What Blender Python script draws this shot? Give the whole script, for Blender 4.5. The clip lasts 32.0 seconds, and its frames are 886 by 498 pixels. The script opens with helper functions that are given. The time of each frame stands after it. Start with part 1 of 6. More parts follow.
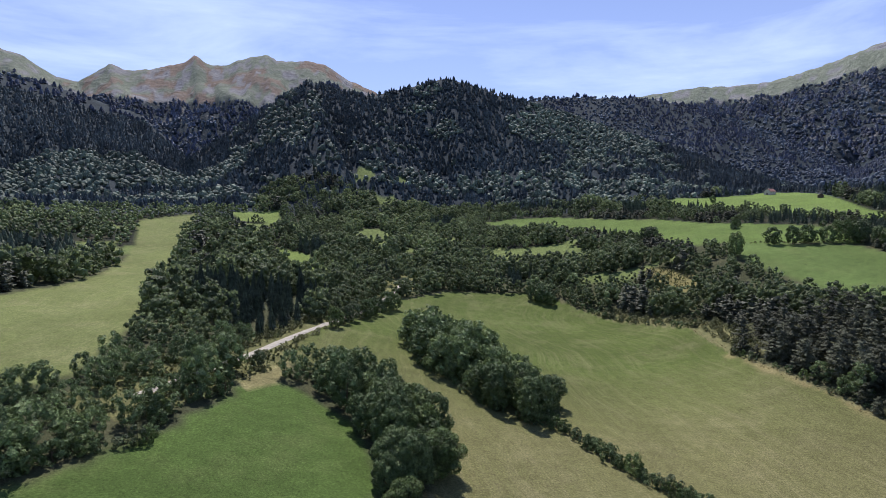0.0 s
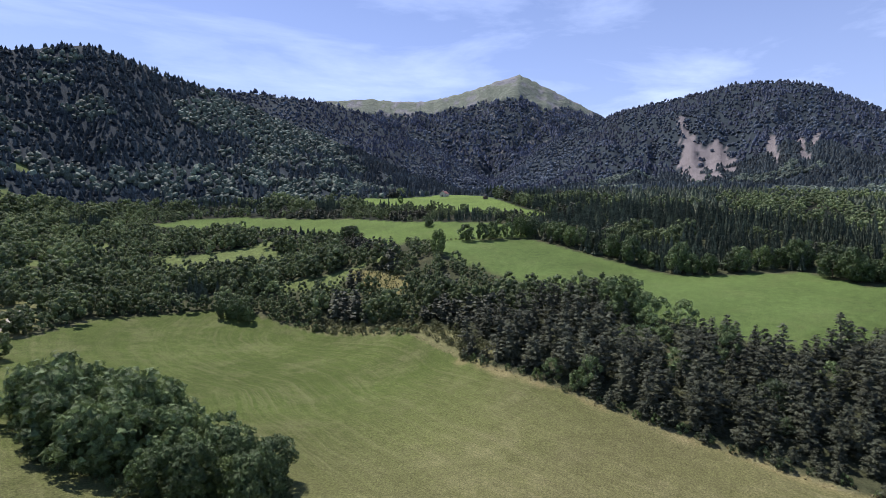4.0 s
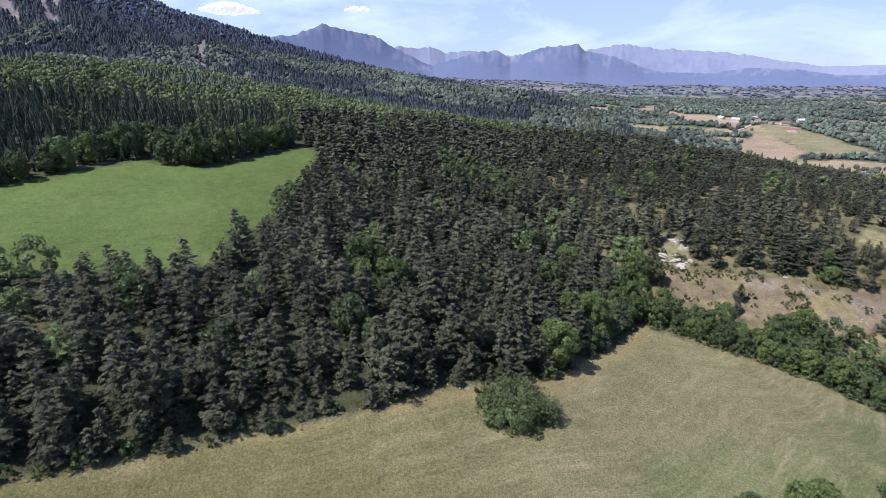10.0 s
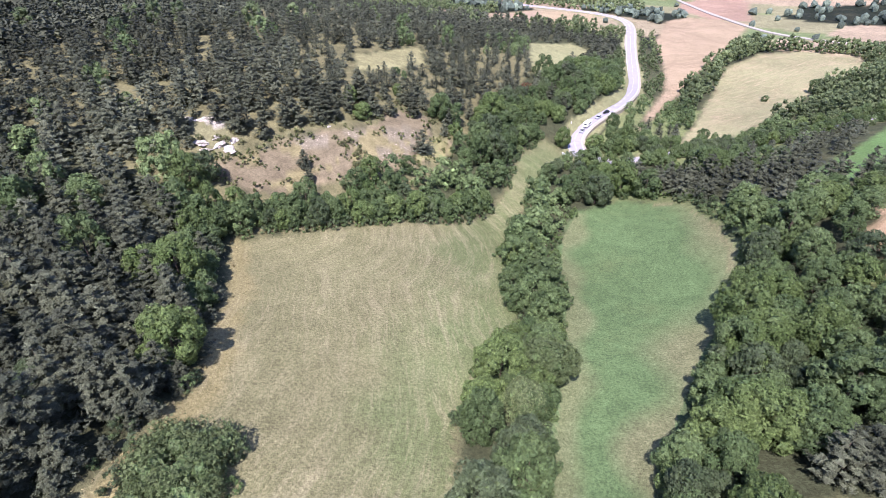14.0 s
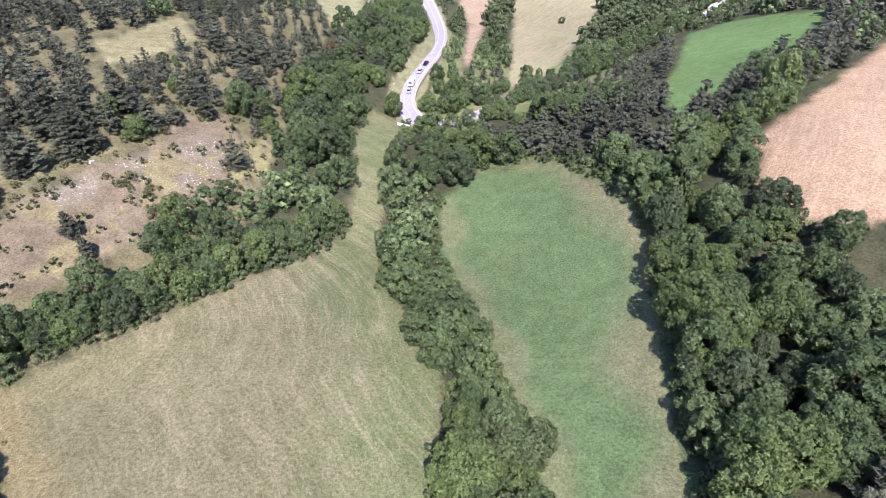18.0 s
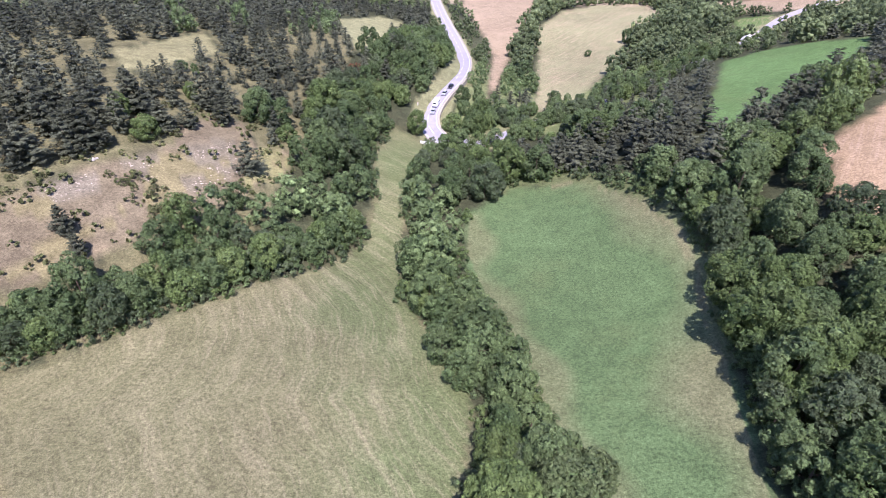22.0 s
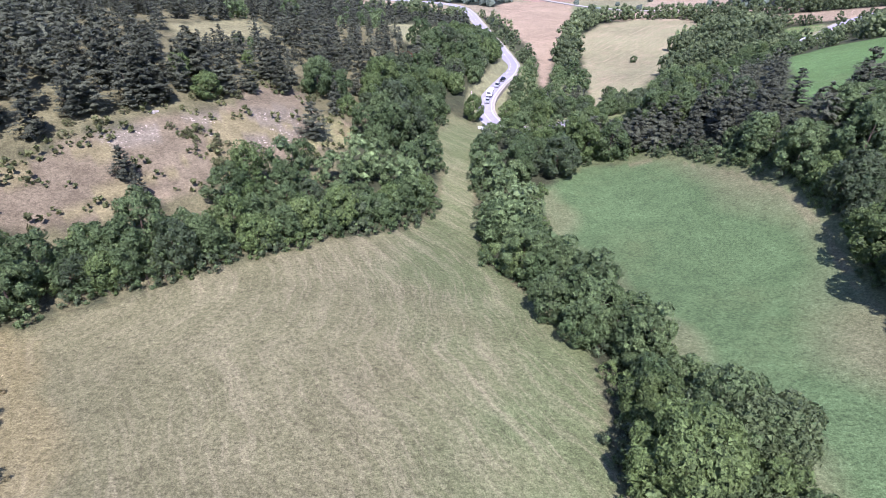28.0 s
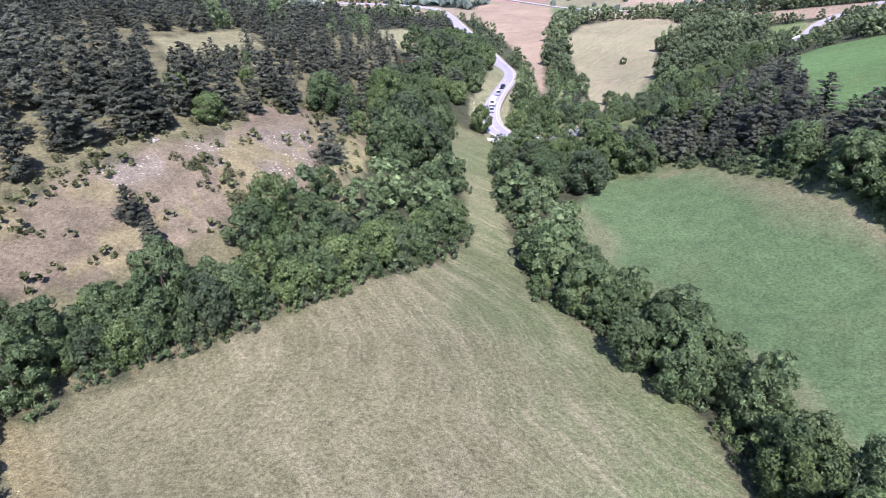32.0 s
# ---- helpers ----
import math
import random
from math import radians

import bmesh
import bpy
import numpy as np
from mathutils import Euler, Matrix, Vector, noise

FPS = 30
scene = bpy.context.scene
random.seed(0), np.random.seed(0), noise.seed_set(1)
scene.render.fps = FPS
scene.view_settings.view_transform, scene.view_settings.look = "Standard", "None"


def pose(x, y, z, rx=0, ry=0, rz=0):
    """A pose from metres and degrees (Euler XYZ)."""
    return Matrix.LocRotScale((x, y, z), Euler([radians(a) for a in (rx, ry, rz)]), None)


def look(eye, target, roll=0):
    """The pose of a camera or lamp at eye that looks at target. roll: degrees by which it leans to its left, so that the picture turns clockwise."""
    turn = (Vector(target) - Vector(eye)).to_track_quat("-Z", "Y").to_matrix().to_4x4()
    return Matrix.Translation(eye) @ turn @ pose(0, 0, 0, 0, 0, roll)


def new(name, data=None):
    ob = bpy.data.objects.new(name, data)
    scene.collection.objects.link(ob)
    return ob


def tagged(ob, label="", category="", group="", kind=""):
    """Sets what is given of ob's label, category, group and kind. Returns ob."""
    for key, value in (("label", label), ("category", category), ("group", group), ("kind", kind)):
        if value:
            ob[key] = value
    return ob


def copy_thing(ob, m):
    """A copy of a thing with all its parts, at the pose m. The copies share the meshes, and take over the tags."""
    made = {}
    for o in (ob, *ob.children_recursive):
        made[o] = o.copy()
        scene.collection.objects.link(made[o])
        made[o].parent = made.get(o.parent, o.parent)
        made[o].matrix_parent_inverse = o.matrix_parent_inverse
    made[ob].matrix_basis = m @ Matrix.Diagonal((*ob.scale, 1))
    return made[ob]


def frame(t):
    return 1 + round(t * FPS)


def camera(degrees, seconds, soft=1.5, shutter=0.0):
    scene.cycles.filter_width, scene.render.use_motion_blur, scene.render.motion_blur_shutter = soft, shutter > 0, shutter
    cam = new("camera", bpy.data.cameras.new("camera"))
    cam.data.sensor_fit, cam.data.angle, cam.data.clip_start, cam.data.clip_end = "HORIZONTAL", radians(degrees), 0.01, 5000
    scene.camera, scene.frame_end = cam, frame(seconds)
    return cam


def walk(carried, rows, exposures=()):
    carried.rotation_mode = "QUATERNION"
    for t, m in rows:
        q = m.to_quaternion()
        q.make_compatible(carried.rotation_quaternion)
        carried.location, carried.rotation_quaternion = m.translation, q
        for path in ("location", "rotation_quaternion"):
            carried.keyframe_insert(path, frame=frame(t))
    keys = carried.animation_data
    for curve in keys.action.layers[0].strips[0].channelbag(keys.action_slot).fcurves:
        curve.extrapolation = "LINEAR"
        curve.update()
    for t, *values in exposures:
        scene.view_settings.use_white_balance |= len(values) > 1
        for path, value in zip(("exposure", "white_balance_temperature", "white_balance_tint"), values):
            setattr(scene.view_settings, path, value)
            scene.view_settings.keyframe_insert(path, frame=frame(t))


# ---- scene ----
cam = camera(78.77, 32.0, soft=0.65)
# seconds, x, y, z, tilt from straight down, roll, heading to the left of +y
PATH = [
    (0, 117.18, 60.07, 107.21, 85.53, -0.77, 179.20),
    (0.5, 117.46, 53.51, 106.79, 85.57, -0.76, 175.92),
    (1, 117.38, 47.00, 106.51, 85.51, -0.78, 172.42),
    (1.5, 117.43, 40.23, 105.93, 85.51, -0.83, 170.08),
    (2, 117.14, 33.01, 105.32, 85.51, -0.82, 166.92),
    (2.5, 116.52, 25.70, 104.48, 85.52, -0.61, 161.90),
    (3, 115.95, 18.43, 103.55, 85.56, -0.62, 156.10),
    (3.5, 114.80, 11.55, 103.24, 85.56, -0.47, 150.75),
    (5.5, 105.50, -12.91, 102.26, 84.74, -0.41, 133.68),
    (6, 102.04, -18.34, 101.96, 84.29, -0.36, 128.11),
    (6.5, 98.46, -23.60, 101.81, 83.82, -0.09, 122.19),
    (7, 94.63, -28.35, 101.93, 83.34, 0.10, 116.60),
    (7.5, 90.78, -31.94, 102.41, 82.78, -0.04, 111.42),
    (8, 86.71, -34.53, 102.87, 80.89, -0.22, 105.35),
    (8.5, 82.08, -37.98, 103.12, 78.55, -0.02, 98.15),
    (9, 76.82, -40.82, 103.46, 76.36, 0.14, 91.17),
    (9.5, 71.20, -42.69, 104.24, 74.04, 0.21, 84.53),
    (10, 65.65, -44.06, 104.11, 72.19, 0.13, 77.47),
    (10.5, 59.75, -45.04, 104.02, 70.24, 0.16, 70.44),
    (11, 53.95, -45.27, 104.04, 68.28, 0.19, 62.98),
    (11.5, 48.23, -45.04, 104.09, 66.28, 0.24, 55.49),
    (12, 42.54, -44.15, 104.03, 64.38, 0.18, 48.22),
    (12.5, 37.05, -42.53, 104.30, 62.32, 0.23, 41.46),
    (13, 31.82, -40.28, 105.17, 60.07, 0.31, 34.47),
    (13.5, 26.47, -37.47, 105.29, 57.98, 0.20, 28.15),
    (14, 21.54, -33.95, 105.08, 56.03, 0.04, 23.17),
    (14.5, 16.81, -30.05, 105.68, 53.83, -0.12, 19.13),
    (15, 12.76, -25.51, 106.29, 51.63, -0.25, 14.84),
    (15.5, 9.44, -20.57, 106.50, 49.52, -0.41, 9.24),
    (17.5, 0.16, -2.26, 105.06, 49.57, -0.53, -0.34),
    (18, -1.05, 0.83, 103.82, 49.75, -0.40, -0.38),
    (18.5, -1.86, 3.07, 102.20, 49.98, -0.28, -0.15),
    (19, -2.21, 4.23, 100.43, 50.13, -0.21, -0.17),
    (19.5, -2.41, 4.99, 98.47, 50.32, -0.16, -0.36),
    (20, -2.52, 5.16, 96.55, 51.20, -0.12, -0.38),
    (20.5, -2.58, 5.36, 94.63, 52.09, -0.17, 0.12),
    (21, -2.96, 5.61, 92.76, 52.98, -0.11, 0.42),
    (21.5, -3.34, 6.01, 91.24, 53.74, -0.03, 0.85),
    (22, -4.05, 6.37, 89.49, 54.61, -0.05, 1.47),
    (22.5, -4.89, 6.59, 87.78, 55.47, 0.09, 2.40),
    (23, -5.65, 6.72, 86.19, 56.09, 0.16, 2.50),
    (23.5, -6.55, 6.93, 84.36, 56.20, 0.14, 2.08),
    (24, -7.32, 7.02, 82.68, 56.23, 0.04, 1.75),
    (24.5, -8.28, 7.31, 81.34, 56.31, 0.10, 1.79),
    (25, -9.48, 7.40, 79.74, 56.46, 0.17, 2.14),
    (25.5, -10.80, 7.35, 78.47, 56.93, 0.25, 2.54),
    (27.5, -17.07, 6.95, 72.42, 57.94, 0.30, 2.99),
    (28, -19.03, 7.11, 71.17, 57.95, 0.18, 3.11),
    (28.5, -21.02, 7.58, 70.29, 57.93, 0.15, 3.40),
    (29, -22.80, 8.13, 70.05, 57.96, 0.04, 3.56),
    (29.5, -24.61, 9.20, 70.34, 57.87, 0.10, 3.68),
    (30, -26.64, 10.60, 70.45, 57.86, 0.11, 3.74),
    (30.5, -28.53, 12.35, 70.56, 57.90, 0.00, 3.85),
    (31, -30.17, 14.08, 70.64, 58.03, -0.04, 3.58),
    (31.5, -31.72, 16.21, 70.87, 58.07, -0.15, 1.88),
    (32, -33.11, 18.33, 71.28, 58.04, -0.22, -0.50),
]
walk(cam, [(t, pose(x, y, z, 0, 0, h) @ pose(0, 0, 0, tilt) @ pose(0, 0, 0, 0, 0, roll)) for t, x, y, z, tilt, roll, h in PATH],
     exposures=[(0, 0.2, 6200, 18), (4, 0.2, 6200, 18), (6, 0.18, 5950, 16), (8, 0.18, 5900, 16), (9, 0.2, 6100, 20), (10, 0.3, 6000, 22), (11.5, 0.76, 5800, 28), (13, 0.98, 5850, 29), (16, 0.94, 5850, 30), (19, 0.9, 5850, 31), (25, 0.84, 5620, 33), (28, 0.82, 5520, 33), (32, 0.81, 5520, 33)])

# ---- light ----
# the sun stands high over the meadow's far end; shadows fall along +y
SUN_FROM = Vector((0.072, -0.547, 0.834))
sun = new("sun", bpy.data.lights.new("sun", "SUN"))
sun.data.energy, sun.data.angle, sun.data.color = 5.0, radians(0.5), (1.0, 0.95, 0.87)
sun.matrix_world = look((0, 0, 400), tuple(Vector((0, 0, 400)) - SUN_FROM))
world = bpy.data.worlds.new("sky")
scene.world = world
world.use_nodes = True
wn, wl = world.node_tree.nodes, world.node_tree.links
sky = wn.new("ShaderNodeTexSky")
sky.sky_type, sky.sun_disc = "NISHITA", False
sky.sun_elevation, sky.sun_rotation = radians(56.5), radians(172.5)
sky.altitude, sky.air_density, sky.dust_density, sky.ozone_density = 900, 1.0, 0.8, 2.0
wtc = wn.new("ShaderNodeTexCoord")
wmap = wn.new("ShaderNodeMapping")
wmap.inputs["Rotation"].default_value = (0.1, 0.35, 0.5)
wmap.inputs["Scale"].default_value = (1.2, 3.2, 9.0)
cir = wn.new("ShaderNodeTexNoise")
cir.inputs["Scale"].default_value, cir.inputs["Detail"].default_value = 1.3, 7
cir.inputs["Roughness"].default_value, cir.inputs["Distortion"].default_value = 0.6, 0.35
cramp = wn.new("ShaderNodeValToRGB")
cramp.color_ramp.elements[0].position, cramp.color_ramp.elements[1].position = 0.45, 0.78
cmul = wn.new("ShaderNodeMath")
cmul.operation, cmul.inputs[1].default_value, cmul.inputs[2].default_value = "MULTIPLY_ADD", 0.68, 0.38
cmix = wn.new("ShaderNodeMixRGB")
cmix.inputs[2].default_value = (9.2, 11.4, 16.4, 1)
wl.new(wtc.outputs["Generated"], wmap.inputs["Vector"])
wl.new(wmap.outputs[0], cir.inputs["Vector"])
wl.new(cir.outputs["Fac"], cramp.inputs[0])
wl.new(cramp.outputs[0], cmul.inputs[0])
# the cirrus thickens towards the horizon
wsep, wlow, wthin = wn.new("ShaderNodeSeparateXYZ"), wn.new("ShaderNodeMapRange"), wn.new("ShaderNodeMath")
for key_, v_ in (("From Min", 0.12), ("From Max", 0.6), ("To Min", 1.1), ("To Max", 0.12)):
    wlow.inputs[key_].default_value = v_
wthin.operation = "MULTIPLY"
wl.new(wtc.outputs["Generated"], wsep.inputs[0])
wl.new(wsep.outputs["Z"], wlow.inputs["Value"])
wl.new(cmul.outputs[0], wthin.inputs[0])
wl.new(wlow.outputs[0], wthin.inputs[1])
wl.new(wthin.outputs[0], cmix.inputs[0])
tone_ = wn.new("ShaderNodeMixRGB")
tone_.blend_type, tone_.inputs[0].default_value, tone_.inputs[2].default_value = "MULTIPLY", 1.0, (0.88, 1.0, 1.3, 1)
wl.new(sky.outputs[0], tone_.inputs[1])
wl.new(tone_.outputs[0], cmix.inputs[1])
bg = wn["Background"]
wl.new(cmix.outputs[0], bg.inputs[0])
bg.inputs[1].default_value = 0.075


# ---- materials ----
def material(name, colour, rough=0.8, spec=0.25):
    m = bpy.data.materials.new(name)
    m.use_nodes = True
    b = m.node_tree.nodes["Principled BSDF"]
    b.inputs["Base Color"].default_value = (*colour, 1)
    b.inputs["Roughness"].default_value, b.inputs["Specular IOR Level"].default_value = rough, spec
    return m, m.node_tree.nodes, m.node_tree.links, b


def noise_node(n, l, scale, detail=4, rough=0.55, source=None, stretch=None, turn=0.0):
    t = n.new("ShaderNodeTexNoise")
    t.inputs["Scale"].default_value, t.inputs["Detail"].default_value, t.inputs["Roughness"].default_value = scale, detail, rough
    if source is None:
        source = n.new("ShaderNodeNewGeometry").outputs["Position"]
    if stretch:
        mp = n.new("ShaderNodeMapping")
        mp.inputs["Scale"].default_value, mp.inputs["Rotation"].default_value = stretch, (0, 0, turn)
        l.new(source, mp.inputs["Vector"])
        source = mp.outputs[0]
    l.new(source, t.inputs["Vector"])
    return t.outputs["Fac"]


def mapped(n, l, value, a, b, lo, hi):
    r = n.new("ShaderNodeMapRange")
    for k, v in zip(("From Min", "From Max", "To Min", "To Max"), (a, b, lo, hi)):
        r.inputs[k].default_value = v
    l.new(value, r.inputs["Value"])
    return r.outputs[0]


def times(n, l, a, b):
    m = n.new("ShaderNodeMath")
    m.operation = "MULTIPLY"
    l.new(a, m.inputs[0])
    l.new(b, m.inputs[1])
    return m.outputs[0]


def tinted(n, l, colour, factor):
    """colour times a grey factor"""
    m = n.new("ShaderNodeVectorMath")
    m.operation = "SCALE"
    l.new(colour, m.inputs[0])
    l.new(factor, m.inputs["Scale"])
    return m.outputs[0]


def blended(n, l, fac, a, b):
    m = n.new("ShaderNodeMixRGB")
    l.new(fac, m.inputs[0])
    for k, v in ((1, a), (2, b)):
        if isinstance(v, tuple):
            m.inputs[k].default_value = (*v, 1)
        else:
            l.new(v, m.inputs[k])
    return m.outputs[0]


def bumped(n, l, b, height_value, strength, distance):
    k = n.new("ShaderNodeBump")
    k.inputs["Strength"].default_value, k.inputs["Distance"].default_value = strength, distance
    l.new(height_value, k.inputs["Height"])
    l.new(k.outputs[0], b.inputs["Normal"])


def cover_material(name, streak=0.0, turns=(0.0, 0.0), clump=0.25, straw=(0.34, 0.29, 0.15), straw_amount=0.35, grit=1.0, rows=False):
    """Ground whose base colour is painted on the sheet as land cover, with tufts, patches and mowing rows."""
    m, n, l, b = material(name, (0.2, 0.2, 0.1), 0.95, 0.08)
    att = n.new("ShaderNodeAttribute")
    att.attribute_name = "cover"
    big = noise_node(n, l, 0.022, 5, 0.6)
    mid = noise_node(n, l, 0.28, 5, 0.65)
    fine = noise_node(n, l, 1.9, 4, 0.75)
    col = tinted(n, l, att.outputs["Color"], mapped(n, l, big, 0.25, 0.75, 0.78, 1.22))
    col = tinted(n, l, col, mapped(n, l, mid, 0.25, 0.75, 1 - clump, 1 + clump))
    dry = mapped(n, l, noise_node(n, l, 0.05, 6, 0.7), 0.5, 0.75, 0, straw_amount)
    col = blended(n, l, dry, col, straw)
    if streak:
        place = n.new("ShaderNodeNewGeometry").outputs["Position"]
        lines = []
        for turn in () if rows else turns:
            rot = n.new("ShaderNodeMapping")
            rot.inputs["Rotation"].default_value = (0, 0, turn)
            l.new(place, rot.inputs["Vector"])
            bend = n.new("ShaderNodeVectorMath")
            bend.operation = "ADD"
            wob = n.new("ShaderNodeTexNoise")
            wob.inputs["Scale"].default_value = 0.02
            l.new(place, wob.inputs["Vector"])
            big_wob = n.new("ShaderNodeVectorMath")
            big_wob.operation = "SCALE"
            big_wob.inputs["Scale"].default_value = 7
            l.new(wob.outputs["Color"], big_wob.inputs[0])
            l.new(rot.outputs[0], bend.inputs[0])
            l.new(big_wob.outputs[0], bend.inputs[1])
            wide = noise_node(n, l, 1.0, 4, 0.65, bend.outputs[0], (0.6, 0.035, 0.01))
            thin = noise_node(n, l, 1.0, 3, 0.6, bend.outputs[0], (1.9, 0.11, 0.01))
            lines.append(n.new("ShaderNodeMath"))
            lines[-1].operation = "ADD"
            l.new(mapped(n, l, wide, 0.5, 0.72, 0, streak), lines[-1].inputs[0])
            l.new(mapped(n, l, thin, 0.52, 0.66, 0, streak * 0.75), lines[-1].inputs[1])
        sep = n.new("ShaderNodeSeparateXYZ")
        l.new(place, sep.inputs[0])
        if rows:
            run = n.new("ShaderNodeCombineXYZ")
            off = n.new("ShaderNodeMath")
            l.new(att.outputs["Alpha"], off.inputs[0])
            l.new(mapped(n, l, noise_node(n, l, 0.05, 3, 0.5), 0.3, 0.7, -1.6, 1.6), off.inputs[1])
            l.new(off.outputs[0], run.inputs[0])
            l.new(mapped(n, l, sep.outputs["Y"], -100, 100, -9, 9), run.inputs[1])
            l.new(mapped(n, l, sep.outputs["X"], -100, 100, -7, 7), run.inputs[2])
            swath = mapped(n, l, noise_node(n, l, 0.4, 3, 0.6, run.outputs[0]), 0.48, 0.7, 0, streak)
            ridge_line = mapped(n, l, noise_node(n, l, 1.5, 3, 0.65, run.outputs[0]), 0.5, 0.66, 0, streak * 0.9)
            both = n.new("ShaderNodeMath")
            l.new(swath, both.inputs[0])
            l.new(ridge_line, both.inputs[1])
            lines = [both, both]
        part_ = blended(n, l, mapped(n, l, sep.outputs["Y"], -70, -10, 0, 1), mapped(n, l, lines[1].outputs[0], 0, 1, 0, 0.36), lines[0].outputs[0])
        weak = mapped(n, l, noise_node(n, l, 0.03, 3, 0.5), 0.3, 0.65, 0.25, 1)
        col = blended(n, l, times(n, l, part_, weak), col, straw)
    col = tinted(n, l, col, mapped(n, l, fine, 0.28, 0.72, 1 - 0.45 * grit, 1 + 0.45 * grit))
    blade = noise_node(n, l, 6.5, 2, 0.6)
    col = tinted(n, l, col, mapped(n, l, blade, 0.3, 0.7, 1 - 0.3 * grit, 1 + 0.3 * grit))
    l.new(col, b.inputs["Base Color"])
    bumped(n, l, b, fine, 0.8, 0.35)
    return m


def leaf_material(name, colour, light, rough=0.55, passing=0.25, cut=0.0, grain=3.2):
    """foliage; with cut the sprays have ragged gaps between their leaves"""
    m, n, l, b = material(name, colour, rough, 0.25)
    info = n.new("ShaderNodeObjectInfo")
    geo = n.new("ShaderNodeNewGeometry")
    patch = noise_node(n, l, 0.13, 2, 0.5, geo.outputs["Position"])
    col = blended(n, l, mapped(n, l, patch, 0.3, 0.7, 0, 0.55), colour, light)
    att = n.new("ShaderNodeAttribute")
    att.attribute_name = "tone"
    both = n.new("ShaderNodeMath")
    l.new(info.outputs["Random"], both.inputs[0])
    l.new(att.outputs["Fac"], both.inputs[1])
    col = blended(n, l, mapped(n, l, both.outputs[0], 0.35, 1.3, 0, 0.55), col, light)
    col = tinted(n, l, col, mapped(n, l, both.outputs[0], -0.3, 1.3, 0.7, 1.3))
    col = tinted(n, l, col, mapped(n, l, geo.outputs["Random Per Island"], 0, 1, 0.62, 1.33))
    leafy = noise_node(n, l, grain, 3, 0.7, geo.outputs["Position"])
    col = tinted(n, l, col, mapped(n, l, leafy, 0.3, 0.7, 0.46, 1.48))
    l.new(col, b.inputs["Base Color"])
    bumped(n, l, b, leafy, 0.9, 0.35)
    tr = n.new("ShaderNodeBsdfTranslucent")
    l.new(col, tr.inputs[0])
    mx = n.new("ShaderNodeMixShader")
    mx.inputs[0].default_value = passing
    l.new(b.outputs[0], mx.inputs[1])
    l.new(tr.outputs[0], mx.inputs[2])
    last = mx.outputs[0]
    if cut:
        gap = noise_node(n, l, grain * 1.5, 2, 0.6, geo.outputs["Position"])
        hole = n.new("ShaderNodeMath")
        hole.operation, hole.inputs[1].default_value = "LESS_THAN", cut
        l.new(gap, hole.inputs[0])
        clear = n.new("ShaderNodeBsdfTransparent")
        mh = n.new("ShaderNodeMixShader")
        l.new(hole.outputs[0], mh.inputs[0])
        l.new(last, mh.inputs[1])
        l.new(clear.outputs[0], mh.inputs[2])
        last = mh.outputs[0]
    l.new(last, n["Material Output"].inputs[0])
    return m


M_GROUND = cover_material("land_cover", clump=0.35, straw_amount=0.16)
M_FLOOR = cover_material("forest_floor", clump=0.35, straw_amount=0.0)
M_MEADOW = cover_material("mown_meadow", 0.33, (radians(-40), radians(-3)), 0.16, (0.375, 0.325, 0.19), 0.2, 1.1, True)
M_LUSH = cover_material("lush_grass", 0.025, (radians(10), radians(-30)), 0.2, (0.17, 0.18, 0.075), 0.28, 1.05)
M_CROP = cover_material("ripe_crop", 0.5, (radians(35), radians(35)), 0.14, (0.5, 0.36, 0.24), 0.3)
M_MOUNT, _n, _l, _b = material("mountain_turf_and_rock", (0.2, 0.2, 0.1), 0.95, 0.05)
_att = _n.new("ShaderNodeAttribute")
_att.attribute_name = "cover"
_gully = noise_node(_n, _l, 0.011, 9, 0.68)
_crag = noise_node(_n, _l, 0.035, 7, 0.72)
_col = blended(_n, _l, mapped(_n, _l, _gully, 0.54, 0.66, 0, 0.6), _att.outputs["Color"], (0.25, 0.24, 0.22))
_col = tinted(_n, _l, _col, mapped(_n, _l, _crag, 0.28, 0.72, 0.62, 1.38))
_l.new(_col, _b.inputs["Base Color"])
bumped(_n, _l, _b, _gully, 0.8, 40.0)
PINE_TONES = (0.068, 0.078, 0.047), (0.145, 0.157, 0.095)
BROAD_TONES = (0.08, 0.128, 0.046), (0.168, 0.224, 0.088)
M_PINE = leaf_material("pine_needles", *PINE_TONES, 0.65, 0.05, 0.47, 4.0)
M_PINE_WOOD = leaf_material("pine_wood", *PINE_TONES, 0.65, 0.06, 0.0, 1.6)
M_BROAD = leaf_material("broad_leaves", *BROAD_TONES, 0.5, 0.16, 0.46, 3.6)
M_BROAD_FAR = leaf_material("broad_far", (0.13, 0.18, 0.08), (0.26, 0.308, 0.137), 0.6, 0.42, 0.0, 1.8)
M_BROAD_WOOD = leaf_material("broad_wood", *BROAD_TONES, 0.6, 0.08, 0.0, 1.4)
M_LIGHT = leaf_material("light_leaves", (0.1, 0.156, 0.046), (0.175, 0.228, 0.076), 0.5, 0.18, 0.46, 3.6)
M_ASH = leaf_material("ash_leaves", (0.12, 0.165, 0.062), (0.185, 0.22, 0.1), 0.5, 0.18, 0.46, 3.6)
M_GREYLEAF = leaf_material("grey_leaves", (0.068, 0.1, 0.044), (0.122, 0.152, 0.076), 0.5, 0.16, 0.46, 3.6)
M_SPRUCE = leaf_material("spruce_needles", (0.068, 0.092, 0.056), (0.125, 0.152, 0.09), 0.65, 0.2, 0.0, 1.8)
# distance haze is mixed into the next four leaf colours as extra blue
M_HILL_DARK_HAZE = leaf_material("hill_spruce_haze", (0.064, 0.087, 0.094), (0.112, 0.142, 0.144), 0.7, 0.46, 0.0, 0.7)
